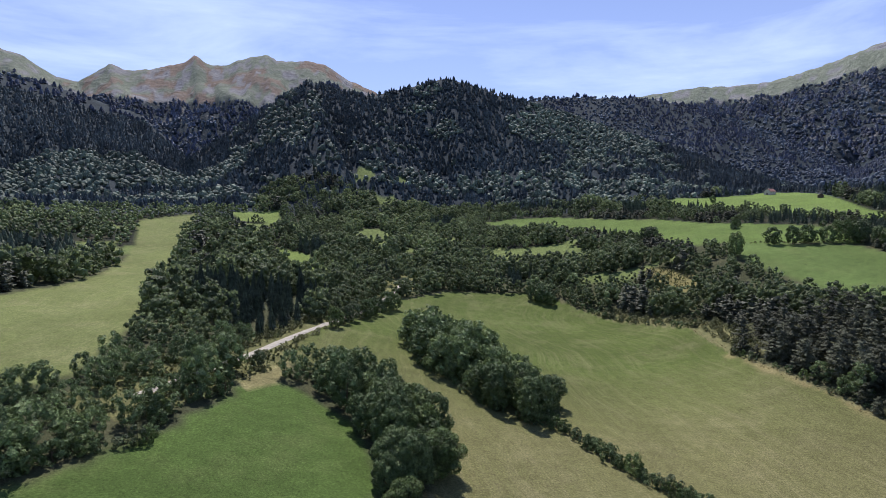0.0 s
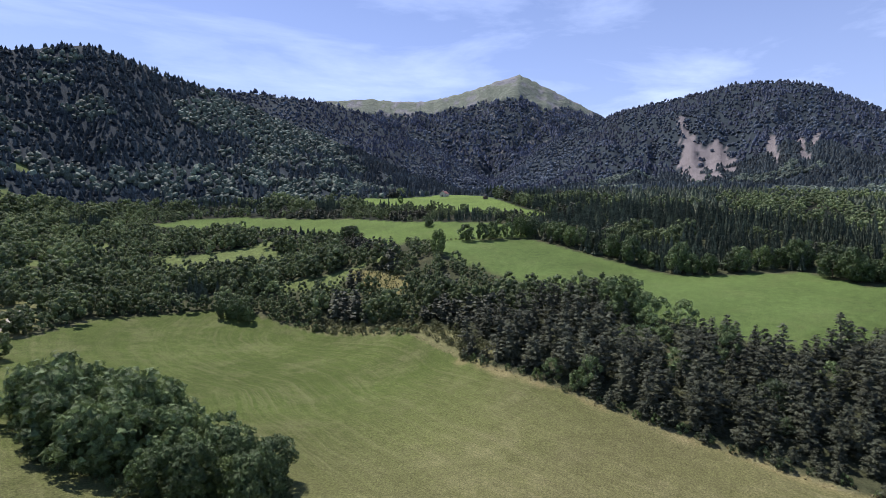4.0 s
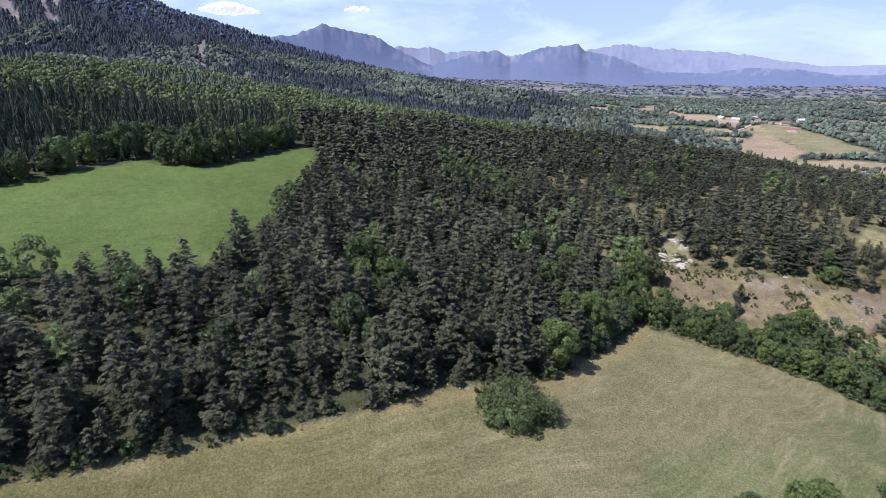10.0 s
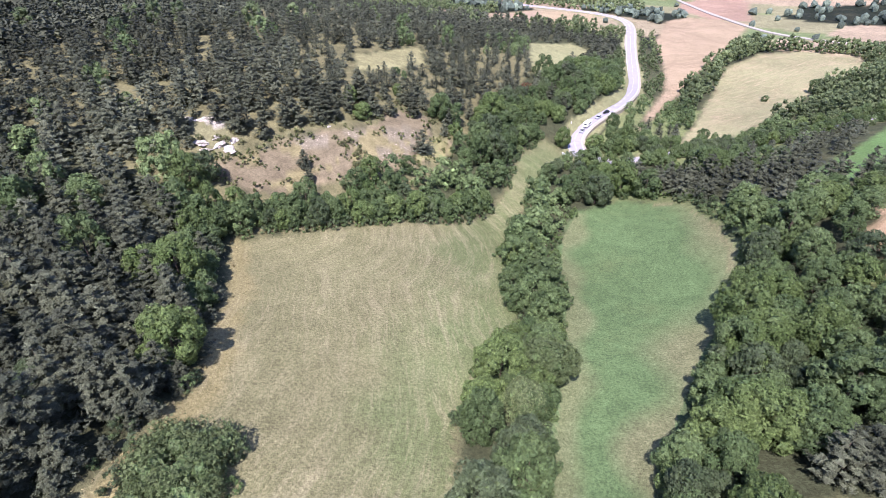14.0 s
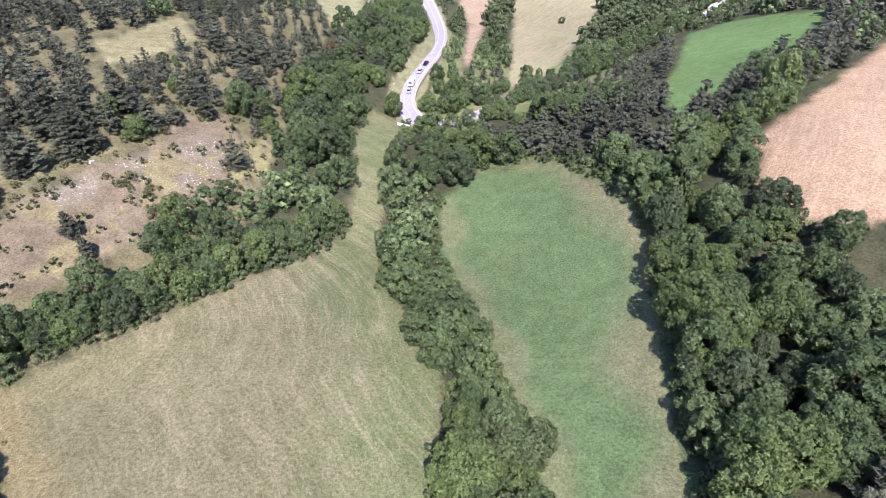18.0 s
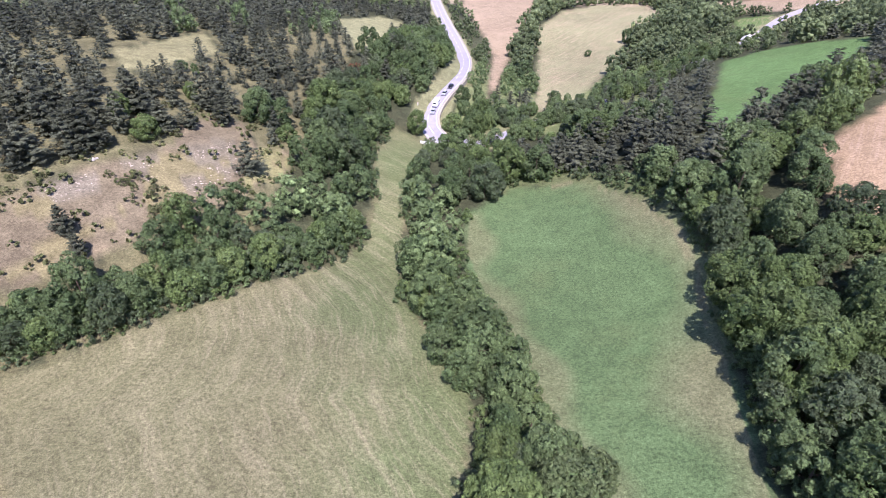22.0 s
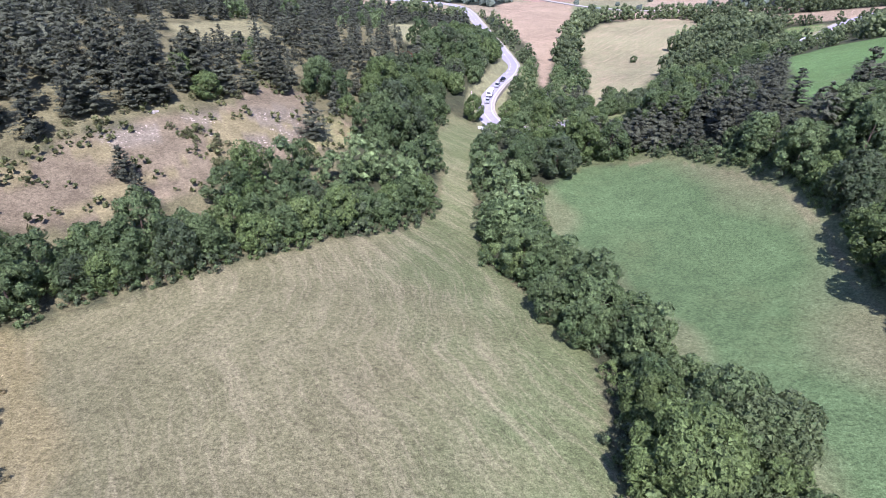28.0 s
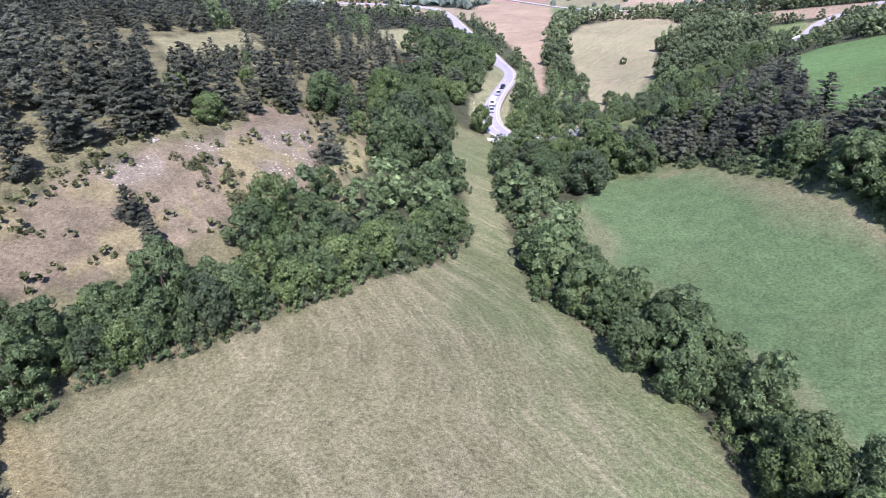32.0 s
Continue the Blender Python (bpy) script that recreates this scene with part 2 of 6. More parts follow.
M_SLOPE_DARK_HAZE = leaf_material("slope_spruce_haze", (0.052, 0.07, 0.108), (0.088, 0.11, 0.152), 0.7, 0.2, 0.0, 0.5)
M_SLOPE_LEAF_HAZE = leaf_material("slope_leaves_haze", (0.08, 0.106, 0.138), (0.122, 0.152, 0.175), 0.7, 0.3, 0.0, 0.5)
M_HILL_LEAF_HAZE = leaf_material("hill_leaves_haze", (0.125, 0.165, 0.13), (0.21, 0.258, 0.18), 0.7, 0.32, 0.0, 0.7)
M_OLIVE = leaf_material("olive_leaves", (0.125, 0.145, 0.055), (0.2, 0.2, 0.09), 0.6, 0.16, 0.46, 3.6)
M_DRYLEAF = leaf_material("dry_leaves", (0.13, 0.16, 0.055), (0.22, 0.22, 0.095))
M_BARK, _n, _l, _b = material("bark", (0.12, 0.09, 0.065), 0.9)
bumped(_n, _l, _b, noise_node(_n, _l, 9, 4), 0.8, 0.05)

# ---- the lie of the land ----
SPOTS = [  # x, y and height of the meadows, the lane, the road and the scree bank
    (20, -187, 34), (12, -262, 37), (54, -124, 36), (83, -100, 40), (130, -60, 48), (-15, -75, 35), (-40, 0, 32), (-44, 25, 29),
    (-78, 58, 23), (-42, 55, 25), (-35, 80, 20), (-27, 112, 11), (-14, 190, 6), (40, 84, 19), (38, 56, 24), (47, 111, 22),
    (36, 141, 16), (8, 150, 10), (17, 44, 21), (72, 108, 40), (84, 203, 22), (143, 243, 29), (74, 339, -4), (38, 246, 0),
    (178, -89, 60), (163, -157, 58), (-110, 88, 36), (-91, 107, 34), (-58, 131, 25), (-83, 133, 34), (-101, 187, 38), (-161, 56, 46)]
OUTER = [  # the same further off
    (-59, 269, 24), (-22, 268, 17), (-191, -15, 58), (-100, -50, 50), (-75, -286, 72), (-127, -378, 86), (-310, -625, 119),
    (-165, -182, 64), (-55, -150, 56), (60, -420, 60), (60, -750, 115), (350, -300, 80), (300, 50, 75), (300, 300, 40), (100, 700, -8),
    (-300, 700, -5), (-300, 230, 50), (-210, 180, 48), (-395, 588, 0), (-500, 400, 5), (-2, 300, 4), (0, 400, 1), (-500, -150, 100),
    (-800, 300, 5), (-700, -500, 150), (600, -700, 150), (700, 200, 100), (500, 700, 10)]
spots = np.array(SPOTS + OUTER, float)


def swell(r2):
    return np.sqrt(r2 + 400.0)


_k = swell(((spots[:, None, :2] - spots[None, :, :2]) ** 2).sum(-1)) - 3 * np.eye(len(spots))
_m = np.block([[_k, np.ones((len(spots), 1))], [np.ones((1, len(spots))), np.zeros((1, 1))]])
pull = np.linalg.solve(_m, np.append(spots[:, 2], 0))
HUB = (40.0, 0.0)
EYE_LEVEL = 104.0
# ridges: heading to the left of +y, rise of the crest seen from the hub, distance of the crest, distance of the foot
RIDGE_LEFT = [(262, 14, 1500, 800), (240, 13.2, 1450, 760), (228, 12.0, 1400, 740), (221.8, 11.3, 1400, 730), (218.1, 10.9, 1400, 720), (214, 9.7, 1400, 720), (211.8, 9.1, 1380, 720), (209.6, 6.7, 1350, 740), (208.2, 4.9, 1320, 760), (205, 0.5, 1300, 800)]
RIDGE_HILL = [(213, 1, 1100, 700), (209.5, 4.9, 1080, 640), (203.8, 9, 1060, 600), (200.2, 11.6, 1050, 580), (197.5, 13.3, 1050, 580), (194.4, 12.6, 1050, 600), (191, 12.1, 1050, 620), (188.3, 12.8, 1050, 640), (185.9, 13.3, 1050, 650), (182.7, 14.1, 1050, 650),
              (179, 13, 1050, 650), (173.4, 11.4, 1070, 650), (169.1, 9.9, 1080, 650), (164.4, 8, 1080, 650), (158.2, 5.9, 1080, 660), (153, 3.5, 1090, 690), (148, 1.7, 1100, 720), (144, 0.5, 1100, 740)]
RIDGE_BACK = [(178, 6, 2300, 1300), (174, 10.4, 2300, 1250), (171.5, 11.1, 2300, 1250), (168, 11.2, 2300, 1250), (164.4, 11, 2300, 1250), (160.4, 10.7, 2300, 1250), (156.5, 9.7, 2300, 1250), (153, 8.3, 2300, 1250), (151.1, 7.3, 2300, 1250), (147.4, 5.6, 2300, 1280), (144.5, 3.8, 2300, 1300), (141, 1.5, 2300, 1350)]
RIDGE_ROCKY = [(226, 13.4, 4250, 1900), (219, 12.8, 4250, 1900), (217.6, 12.5, 4250, 1900), (215.4, 11.1, 4250, 1900), (213.8, 10.9, 4250, 1900), (211.4, 12.7, 4250, 1900), (210.1, 12.3, 4250, 1900), (208, 12.6, 4250, 1900), (205.2, 13.5, 4250, 1900), (204.4, 14.2, 4250, 1900), (203.3, 13.4, 4250, 1900),
               (201.7, 13.5, 4250, 1900), (200.1, 14.2, 4250, 1900), (198, 14.7, 4250, 1900), (196.9, 14.3, 4250, 1900), (193.6, 14.4, 4250, 1900), (191.9, 14, 4250, 1900), (189.7, 12.7, 4250, 2000), (187.6, 11.9, 4250, 2000), (182, 8.5, 4250, 2200), (174, 4, 4250, 2500)]
RIDGE_PEAK = [(175, 6, 4400, 2400), (165, 10, 4400, 2300), (158.3, 10.6, 4350, 2200), (155.1, 10.9, 4350, 2150), (152.3, 10.6, 4300, 2100), (148.7, 10.6, 4300, 2000), (145, 11.4, 4300, 2000), (141.6, 12.4, 4300, 2000), (139, 13.1, 4300, 2000), (137.1, 12.2, 4300, 2050), (134.2, 10.7, 4300, 2100),
              (131.3, 9.1, 4300, 2200), (126, 6, 4300, 2400), (118, 2, 4300, 2600)]
RIDGE_SCREE = [(146, 1, 2300, 1350), (141.6, 3.2, 2300, 1250), (137.4, 6.2, 2250, 1180), (132, 8.5, 2200, 1120), (128.5, 9.7, 2150, 1060), (125.5, 10.1, 2130, 1020), (122.5, 10.6, 2100, 1000), (119, 11.2, 2100, 960), (115.5, 11.1, 2100, 940), (112.4, 10.4, 2080, 900),
               (108.4, 8, 1980, 860), (103.8, 5.5, 1850, 780), (101, 4.8, 1780, 740), (97, 3.6, 1650, 700), (92.9, 2.4, 1520, 660), (86, 0.6, 1280, 600), (77.2, -1, 1080, 560), (69.2, -1.9, 960, 530), (66, -2.7, 920, 520), (62, -4.6, 860, 520), (58, -7, 800, 520), (50, -9, 750, 500)]
LIFT = (-0.1, -0.1, 0.05, 0.35, 0.3, 0.0)
RIDGES = [[(h_, e_ + up_, far_, foot_) for h_, e_, far_, foot_ in ridge_] for ridge_, up_ in zip((RIDGE_LEFT, RIDGE_HILL, RIDGE_BACK, RIDGE_ROCKY, RIDGE_PEAK, RIDGE_SCREE), LIFT)]


def lattice(x, y, seed):
    """smooth value noise, about -1 to 1"""
    xi, yi = np.floor(x), np.floor(y)
    fx, fy = x - xi, y - yi
    fx, fy = fx * fx * (3 - 2 * fx), fy * fy * (3 - 2 * fy)

    def corner(a, b):
        h = np.sin(a * 127.1 + b * 311.7 + seed * 74.7) * 43758.5453
        return (h - np.floor(h)) * 2 - 1

    top = corner(xi, yi) * (1 - fx) + corner(xi + 1, yi) * fx
    low = corner(xi, yi + 1) * (1 - fx) + corner(xi + 1, yi + 1) * fx
    return top * (1 - fy) + low * fy


def polar(x, y):
    dx, dy = x - HUB[0], y - HUB[1]
    return np.hypot(dx, dy), np.degrees(np.arctan2(-dx, dy)) % 360


def height(x, y):
    """height of the ground"""
    x, y = np.broadcast_arrays(np.asarray(x, float), np.asarray(y, float))
    r, head = polar(x, y)
    near = np.full(x.shape, pull[-1])
    for (a, b, _), w in zip(spots, pull):
        near = near + w * swell((x - a) ** 2 + (y - b) ** 2)
    open_side = np.interp(head, [0, 60, 90, 110, 250, 280, 310, 360], [0, 0, 0.5, 1, 1, 1, 0.3, 0])
    far = (-12 + 0.0125 * (r - 700)) * (1 - open_side) + (115 + 0.02 * (r - 700)) * open_side
    far = far + (lattice(x / 260, y / 260, 3) * 9 + lattice(x / 90, y / 90, 5) * 3) * np.clip((r - 500) / 400, 0, 1)
    f = np.clip((r - 560) / 380, 0, 1)
    f = f * f * (3 - 2 * f)
    z = near * (1 - f) + far * f
    plain = z
    for n, ridge in enumerate(RIDGES):
        tab = np.array(sorted(ridge))
        crest = EYE_LEVEL + np.interp(head, tab[:, 0], tab[:, 2]) * np.tan(np.radians(np.interp(head, tab[:, 0], tab[:, 1])))
        top, foot = np.interp(head, tab[:, 0], tab[:, 2]), np.interp(head, tab[:, 0], tab[:, 3])
        edge = np.clip(np.minimum(head - tab[0, 0] + 3, tab[-1, 0] + 3 - head) / 3, 0, 1)
        u = (r - foot) / (top - foot)
        gully = lattice(head / 2.2 + lattice(x / 300, y / 300, n) * 0.8, r / 420, 11 + n) + 0.5 * lattice(head / 0.8, r / 200, 17 + n)
        rise = np.clip(u, 0, 1) ** 1.25 - np.clip(u - 1, 0, 2) * 0.8
        slope = plain + (crest - plain) * np.clip(rise, 0, 1) * edge + gully * np.clip(u * (1 - u), 0, 1) * (crest - 60) * 0.2
        slope = slope + (crest - plain) * (0.008 * lattice(head * 2.2, r / 230, 23 + n) + 0.005 * lattice(head * 5.1, r / 110, 29 + n)) * np.clip(u * 2 - 0.8, 0, 1) * np.clip(2.2 - u, 0, 1) * edge
        z = np.where((u > 0) & (edge > 0), np.maximum(z, slope), z)
    return z


def inside(poly, x, y):
    """which places lie in a plan outline"""
    hit = np.zeros(np.shape(x), bool)
    for (ax, ay), (bx, by) in zip(poly, poly[1:] + poly[:1]):
        hit ^= ((ay > y) != (by > y)) & (x < (bx - ax) * (y - ay) / (by - ay + 1e-9) + ax)
    return hit


def off_line(line, x, y):
    """distance from a plan line"""
    best = np.full(np.shape(x), 1e9)
    for (ax, ay), (bx, by) in zip(line, line[1:]):
        s = np.clip(((x - ax) * (bx - ax) + (y - ay) * (by - ay)) / ((bx - ax) ** 2 + (by - ay) ** 2), 0, 1)
        best = np.minimum(best, np.hypot(x - ax - s * (bx - ax), y - ay - s * (by - ay)))
    return best


# ---- plan of the fields ----
MEADOW = [(110, -309), (57, -315), (30, -292), (13, -262), (-14, -215), (-10, -165), (-17, -118), (-27, -74), (-33, -45), (-42, -17), (-45, 10), (-62, 35), (-80, 57),
          (-70, 66), (-56, 78), (-33, 104), (-26, 119), (-26, 140), (-30, 167), (-27, 196), (-15, 190), (-19, 155), (-18, 125), (-16, 97), (-7, 79), (-1, 66), (-3, 43),
          (-2, 25), (8, 0), (60, 30), (118, -40), (120, -95), (165, -112), (168, -150), (155, -215), (147, -258)]
LUSH = [(14, 150), (32, 147), (42, 130), (47, 111), (46, 94), (43, 78), (38, 55), (33, 29), (32, 5), (22, 5), (17, 22), (14, 45), (9, 76), (3, 98), (-1, 118), (0, 135)]
CLOVER = [(176, -58), (170, -85), (161, -93), (143, -80), (133, -62), (128, -30), (150, 5), (205, 10), (190, -30)]
UPPER = [(-80, -285), (-95, -328), (-118, -305), (-153, -281), (-158, -222), (-162, -172), (-206, -126), (-195, -94), (-241, -53), (-219, -44), (-130, -65), (-92, -78), (-84, -112), (-84, -161), (-86, -190)]
SECOND = [(62, -562), (20, -580), (-20, -578), (-51, -545), (-111, -488), (-130, -425), (-179, -344), (-160, -285), (-135, -300), (-108, -314), (-94, -334), (-77, -345), (-70, -418), (-14, -518), (35, -532)]
THIRD = [(-176, -535), (-150, -610), (-200, -640), (-246, -628), (-369, -660), (-310, -520), (-255, -400), (-244, -345), (-222, -369), (-205, -444)]
LEFTFIELD = [(292, -160), (292, -193), (296, -226), (318, -291), (345, -354), (392, -447), (367, -513), (330, -393), (263, -228), (225, -130), (213, -82), (222, -50), (300, -30)]
GLADE_A = [(249, -391), (221, -334), (202, -302), (195, -317), (222, -382)]
GLADE_B = [(341, -539), (296, -564), (278, -505), (317, -500)]
WHEAT = [(76, 116), (71, 100), (72, 88), (82, 83), (105, 80), (190, 120), (200, 200), (150, 180), (112, 146), (92, 129)]
GREEN = [(72, 166), (95, 210), (114, 250), (134, 252), (160, 235), (131, 197), (103, 175), (82, 153), (70, 148)]
STUBBLE = [(30, 232), (38, 280), (53, 400), (75, 450), (105, 468), (135, 455), (138, 412), (105, 372), (78, 298), (57, 262), (44, 238)]
STRIP = [(10, 240), (14, 280), (18, 330), (10, 400), (0, 450), (2, 560), (20, 600), (75, 590), (62, 500), (32, 370), (17, 277)]
SCREE = [(-91, 77), (-83, 82), (-76, 90), (-72, 96), (-70, 101), (-64, 110), (-58, 119), (-57, 125), (-53, 131), (-51, 140), (-53, 148), (-60, 143), (-67, 157), (-78, 146), (-75, 131), (-83, 121), (-87, 115), (-93, 105), (-98, 92), (-103, 82), (-108, 77)]
STONY_A = [(-92, 104), (-86, 114), (-82, 109), (-88, 101)]
STONY_B = [(-83, 119), (-73, 130), (-65, 144), (-60, 129), (-65, 116), (-74, 115)]
SHRUBBY = [(-84, 113), (-78, 117), (-68, 113), (-63, 111), (-69, 104), (-76, 108)]
GRASSY = [(-60, 142), (-53, 149), (-50, 133), (-57, 124)]
LANE_GAP = [(170, -84), (163, -92), (164, -114), (180, -112), (181, -100)]
ROCKS = [(-128, 92), (-120, 99), (-112, 96), (-104, 90), (-106, 82), (-114, 82), (-122, 90)]
GLADE_D = [(-115, 184), (-106, 232), (-92, 208), (-97, 178), (-104, 168)]
GLADE_E = [(-75, 345), (-55, 385), (-38, 372), (-42, 300), (-36, 266), (-48, 252), (-56, 275)]
GLADE_F = [(-150, 455), (-120, 545), (-75, 555), (-55, 520), (-70, 470), (-110, 440)]
PLAIN_FIELDS = [  # outline and land cover
    ([(-640, 1069), (-761, 1300), (-695, 1434), (-549, 1385), (-487, 1177), (-555, 1106)], (0.328, 0.254, 0.164), "ripe tan field on the plain"),
    ([(-615, 1037), (-548, 1092), (-476, 1155), (-435, 975), (-529, 913)], (0.14, 0.18, 0.075), "green field on the plain"),
    ([(-484, 666), (-496, 762), (-374, 730), (-336, 654), (-371, 604), (-433, 616)], (0.361, 0.279, 0.189), "harvested tan field behind the ridge"),
    ([(-504, 810), (-529, 913), (-468, 902), (-433, 801), (-469, 773)], (0.344, 0.271, 0.180), "pale harvested field behind the ridge"),
]
ROADSIDE_FIELDS = [  # outline and land cover
    ([(-365, 579), (-331, 645), (-260, 619), (-227, 546), (-253, 522), (-279, 479)], (0.085, 0.15, 0.06), "dark green field with pale sheds"),
    ([(-291, 786), (-294, 919), (-269, 996), (-200, 860), (-170, 696), (-191, 588), (-233, 647)], (0.25, 0.25, 0.13), "olive stubble field on the plain"),
    ([(-144, 459), (-118, 533), (-102, 484), (-126, 408)], (0.344, 0.262, 0.172), "tan field inside the road bend"),
    ([(-1194, 2405), (-1483, 3161), (-1192, 3065), (-1039, 2483)], (0.361, 0.271, 0.189), "tan field on the far slope"),
]
SLOPE_FIELDS = [  # outline and land cover
    ([(-1506, 3633), (-1948, 4700), (-1293, 4039), (-1323, 3673)], (0.361, 0.271, 0.189), "tan field on the far slope"),
    ([(-1084, 2005), (-1141, 2173), (-887, 2058), (-752, 1898), (-829, 1759), (-914, 1715)], (0.328, 0.271, 0.180), "pale field on the far slope"),
    ([(-832, 1600), (-858, 1867), (-749, 1757), (-735, 1453)], (0.344, 0.254, 0.172), "tan field on the far slope"),
    ([(-377, 880), (-406, 1145), (-365, 1287), (-281, 1034), (-344, 835)], (0.19, 0.21, 0.1), "olive green field on the plain"),
]
TRACK_FIELDS = [  # outline and land cover
    ([(7, 655), (7, 741), (74, 796), (82, 740), (77, 600), (40, 600)], (0.328, 0.221, 0.156), "bare pinkish field beside a track"),
    ([(-58, 994), (-58, 1155), (48, 1038), (87, 991), (84, 805), (20, 797), (-9, 851)], (0.295, 0.238, 0.139), "tan stubble field beside a track"),
    ([(-231, 1021), (-190, 1403), (-85, 1178), (-140, 922), (-165, 835)], (0.271, 0.238, 0.131), "olive tan field on the plain"),
    ([(-196, 1442), (-97, 1540), (94, 1403), (89, 1092), (36, 1088), (-86, 1299)], (0.344, 0.254, 0.172), "pinkish harvested field far off"),
]
EAST_FIELDS = [  # outline and land cover
    ([(171, 368), (187, 363), (190, 335), (165, 316), (150, 322)], (0.13, 0.2, 0.06), "light green field beyond the side road"),
    ([(167, 434), (195, 434), (280, 400), (260, 366), (220, 366), (194, 376), (180, 392)], (0.33, 0.26, 0.16), "tan field beyond the side road"),
    ([(164, 501), (207, 483), (233, 465), (219, 448), (163, 468)], (0.36, 0.28, 0.19), "pale tan field far beyond the road"),
]
WEST_FIELDS = [  # outline and land cover
    ([(-991, 913), (-978, 989), (-756, 879), (-565, 759), (-601, 682), (-640, 690), (-815, 815)], (0.22, 0.22, 0.115), "olive grass slope with a pale track"),
    ([(-900, 830), (-830, 815), (-630, 683), (-560, 560), (-620, 560), (-760, 680)], (0.32, 0.26, 0.17), "tan bare slope beside a farm road"),
    ([(-1429, 991), (-1131, 995), (-954, 830), (-1046, 835), (-1361, 934)], (0.36, 0.29, 0.2), "long pale harvested strip on the rise"),
]
FAR_FIELDS = WEST_FIELDS + EAST_FIELDS + PLAIN_FIELDS + ROADSIDE_FIELDS + SLOPE_FIELDS + TRACK_FIELDS
FIELDS = [  # name, outline, land cover, material, label
    ("meadow", MEADOW, (0.172, 0.164, 0.081), M_MEADOW, "mown hay meadow, pale green with straw rows"),
    ("pasture_lush", LUSH, (0.098, 0.148, 0.06), M_LUSH, "lush green pasture between two tree belts"),
    ("pasture_clover", CLOVER, (0.066, 0.106, 0.026), M_LUSH, "deep green clover meadow behind a hedge"),
    ("pasture_upper", UPPER, (0.094, 0.14, 0.04), M_LUSH, "bright green upper pasture behind the pines"),
    ("pasture_second", SECOND, (0.1, 0.15, 0.038), M_LUSH, "bright green pasture below a row of trees"),
    ("pasture_third", THIRD, (0.125, 0.185, 0.045), M_LUSH, "green hillside pasture under the forest"),
    ("pasture_east", LEFTFIELD, (0.135, 0.16, 0.055), M_MEADOW, "long pale green meadow between woods"),
    ("glade_a", GLADE_A, (0.13, 0.18, 0.045), M_LUSH, "small grassy glade among trees"),
    ("glade_b", GLADE_B, (0.14, 0.19, 0.05), M_LUSH, "small grassy glade below the hill"),
    ("wheat_field", WHEAT, (0.35, 0.25, 0.145), M_CROP, "ripe pinkish wheat field with tracks"),
    ("pasture_green", GREEN, (0.11, 0.185, 0.06), M_LUSH, "green pasture beside the road"),
    ("stubble_field", STUBBLE, (0.24, 0.232, 0.122), M_CROP, "dry olive stubble field with lone trees"),
    ("stubble_strip", STRIP, (0.29, 0.225, 0.14), M_CROP, "tan harvested strip with curved rows"),
    ("scree_bank", SCREE, (0.235, 0.19, 0.115), M_GROUND, "pink-grey stony bank with dry grass"),
    ("glade_d", GLADE_D, (0.25, 0.235, 0.115), M_GROUND, "dry yellow clearing in the pines"),
    ("glade_e", GLADE_E, (0.25, 0.245, 0.12), M_GROUND, "dry grass slope above the road"),
    ("glade_f", GLADE_F, (0.32, 0.255, 0.15), M_CROP, "tan field beside the road bend"),
] + [("far_field", outline, tuple(0.84 * c for c in colour), M_CROP, label) for outline, colour, label in FAR_FIELDS]
ROAD = [(-190, 560), (-150, 566), (-119, 566), (-80, 565), (-50, 553), (-33, 530), (-24, 490), (-17, 430), (-11, 385), (-5, 345), (-1, 310), (-1, 280), (-4, 254), (-10, 234), (-14.5, 216), (-14.5, 203), (-9, 193), (2, 190), (14, 199), (34, 217), (68, 237), (121, 274), (146, 296), (190, 350), (260, 400)]
LANE = [(193, -70), (181, -104), (174, -132), (165, -172), (151, -250), (140, -330)]
OLIVE_GAP = [(-33, -318), (-41, -312), (-48, -278), (-43, -264), (-34, -260), (-27, -278), (-24, -298)]
HEDGE_ISLAND = [(131, -178), (123, -140), (97, -106), (86, -101), (78, -116), (86, -138), (108, -176), (122, -186)]
HEDGE_CLUMP = [(162, -106), (150, -102), (141, -91), (133, -80), (126, -60), (119, -57), (115, -62), (116, -80), (126, -96), (138, -112), (154, -114)]
HEDGE_LOW = [(84, -103), (74, -88), (66, -74), (58, -62), (54, -56)]
BANK_ROW = [(-158, -283), (-135, -299), (-112, -310), (-95, -331)]
SCRUB_EDGE = [(16, -268), (-16, -215), (-12, -165)]
SIDE_ROAD = [(4, 184), (19, 193), (39, 207), (70, 226), (124, 263), (150, 284)]
CLEARING = [(64, 78), (68, 75), (71, 82), (67, 85)]


HILL_GLADES = [(217, -694, 12), (205, -690, 9), (163, -718, 8), (170, -636, 12), (184, -632, 10), (180, -491, 18), (166, -446, 16), (209, -328, 14)]


def glade(x, y):
    """small openings in the southern woods"""
    return np.any([np.hypot(x - a, (y - b) * 0.7) < r + 4 * lattice(x / 9, y / 9, 47) for a, b, r in HILL_GLADES], 0) | (y < -300) & (x > -60) & (lattice(x / 48, y / 40, 41) + 0.3 * lattice(x / 15, y / 15, 45) > 0.5) & (np.hypot(x - HUB[0], y - HUB[1]) < 560)


def spline(points, step):
    """a smooth line passing plan points, as an array of places"""
    p = np.array([points[0], *points, points[-1]], float)
    out = []
    for a, b, c, d in zip(p, p[1:], p[2:], p[3:]):
        for s in np.arange(0, 1, step / max(np.hypot(*(c - b)), step)):
            out.append(0.5 * (2 * b + (c - a) * s + (2 * a - 5 * b + 4 * c - d) * s * s + (3 * b - a - 3 * c + d) * s ** 3))
    return np.array(out + [p[-1]])


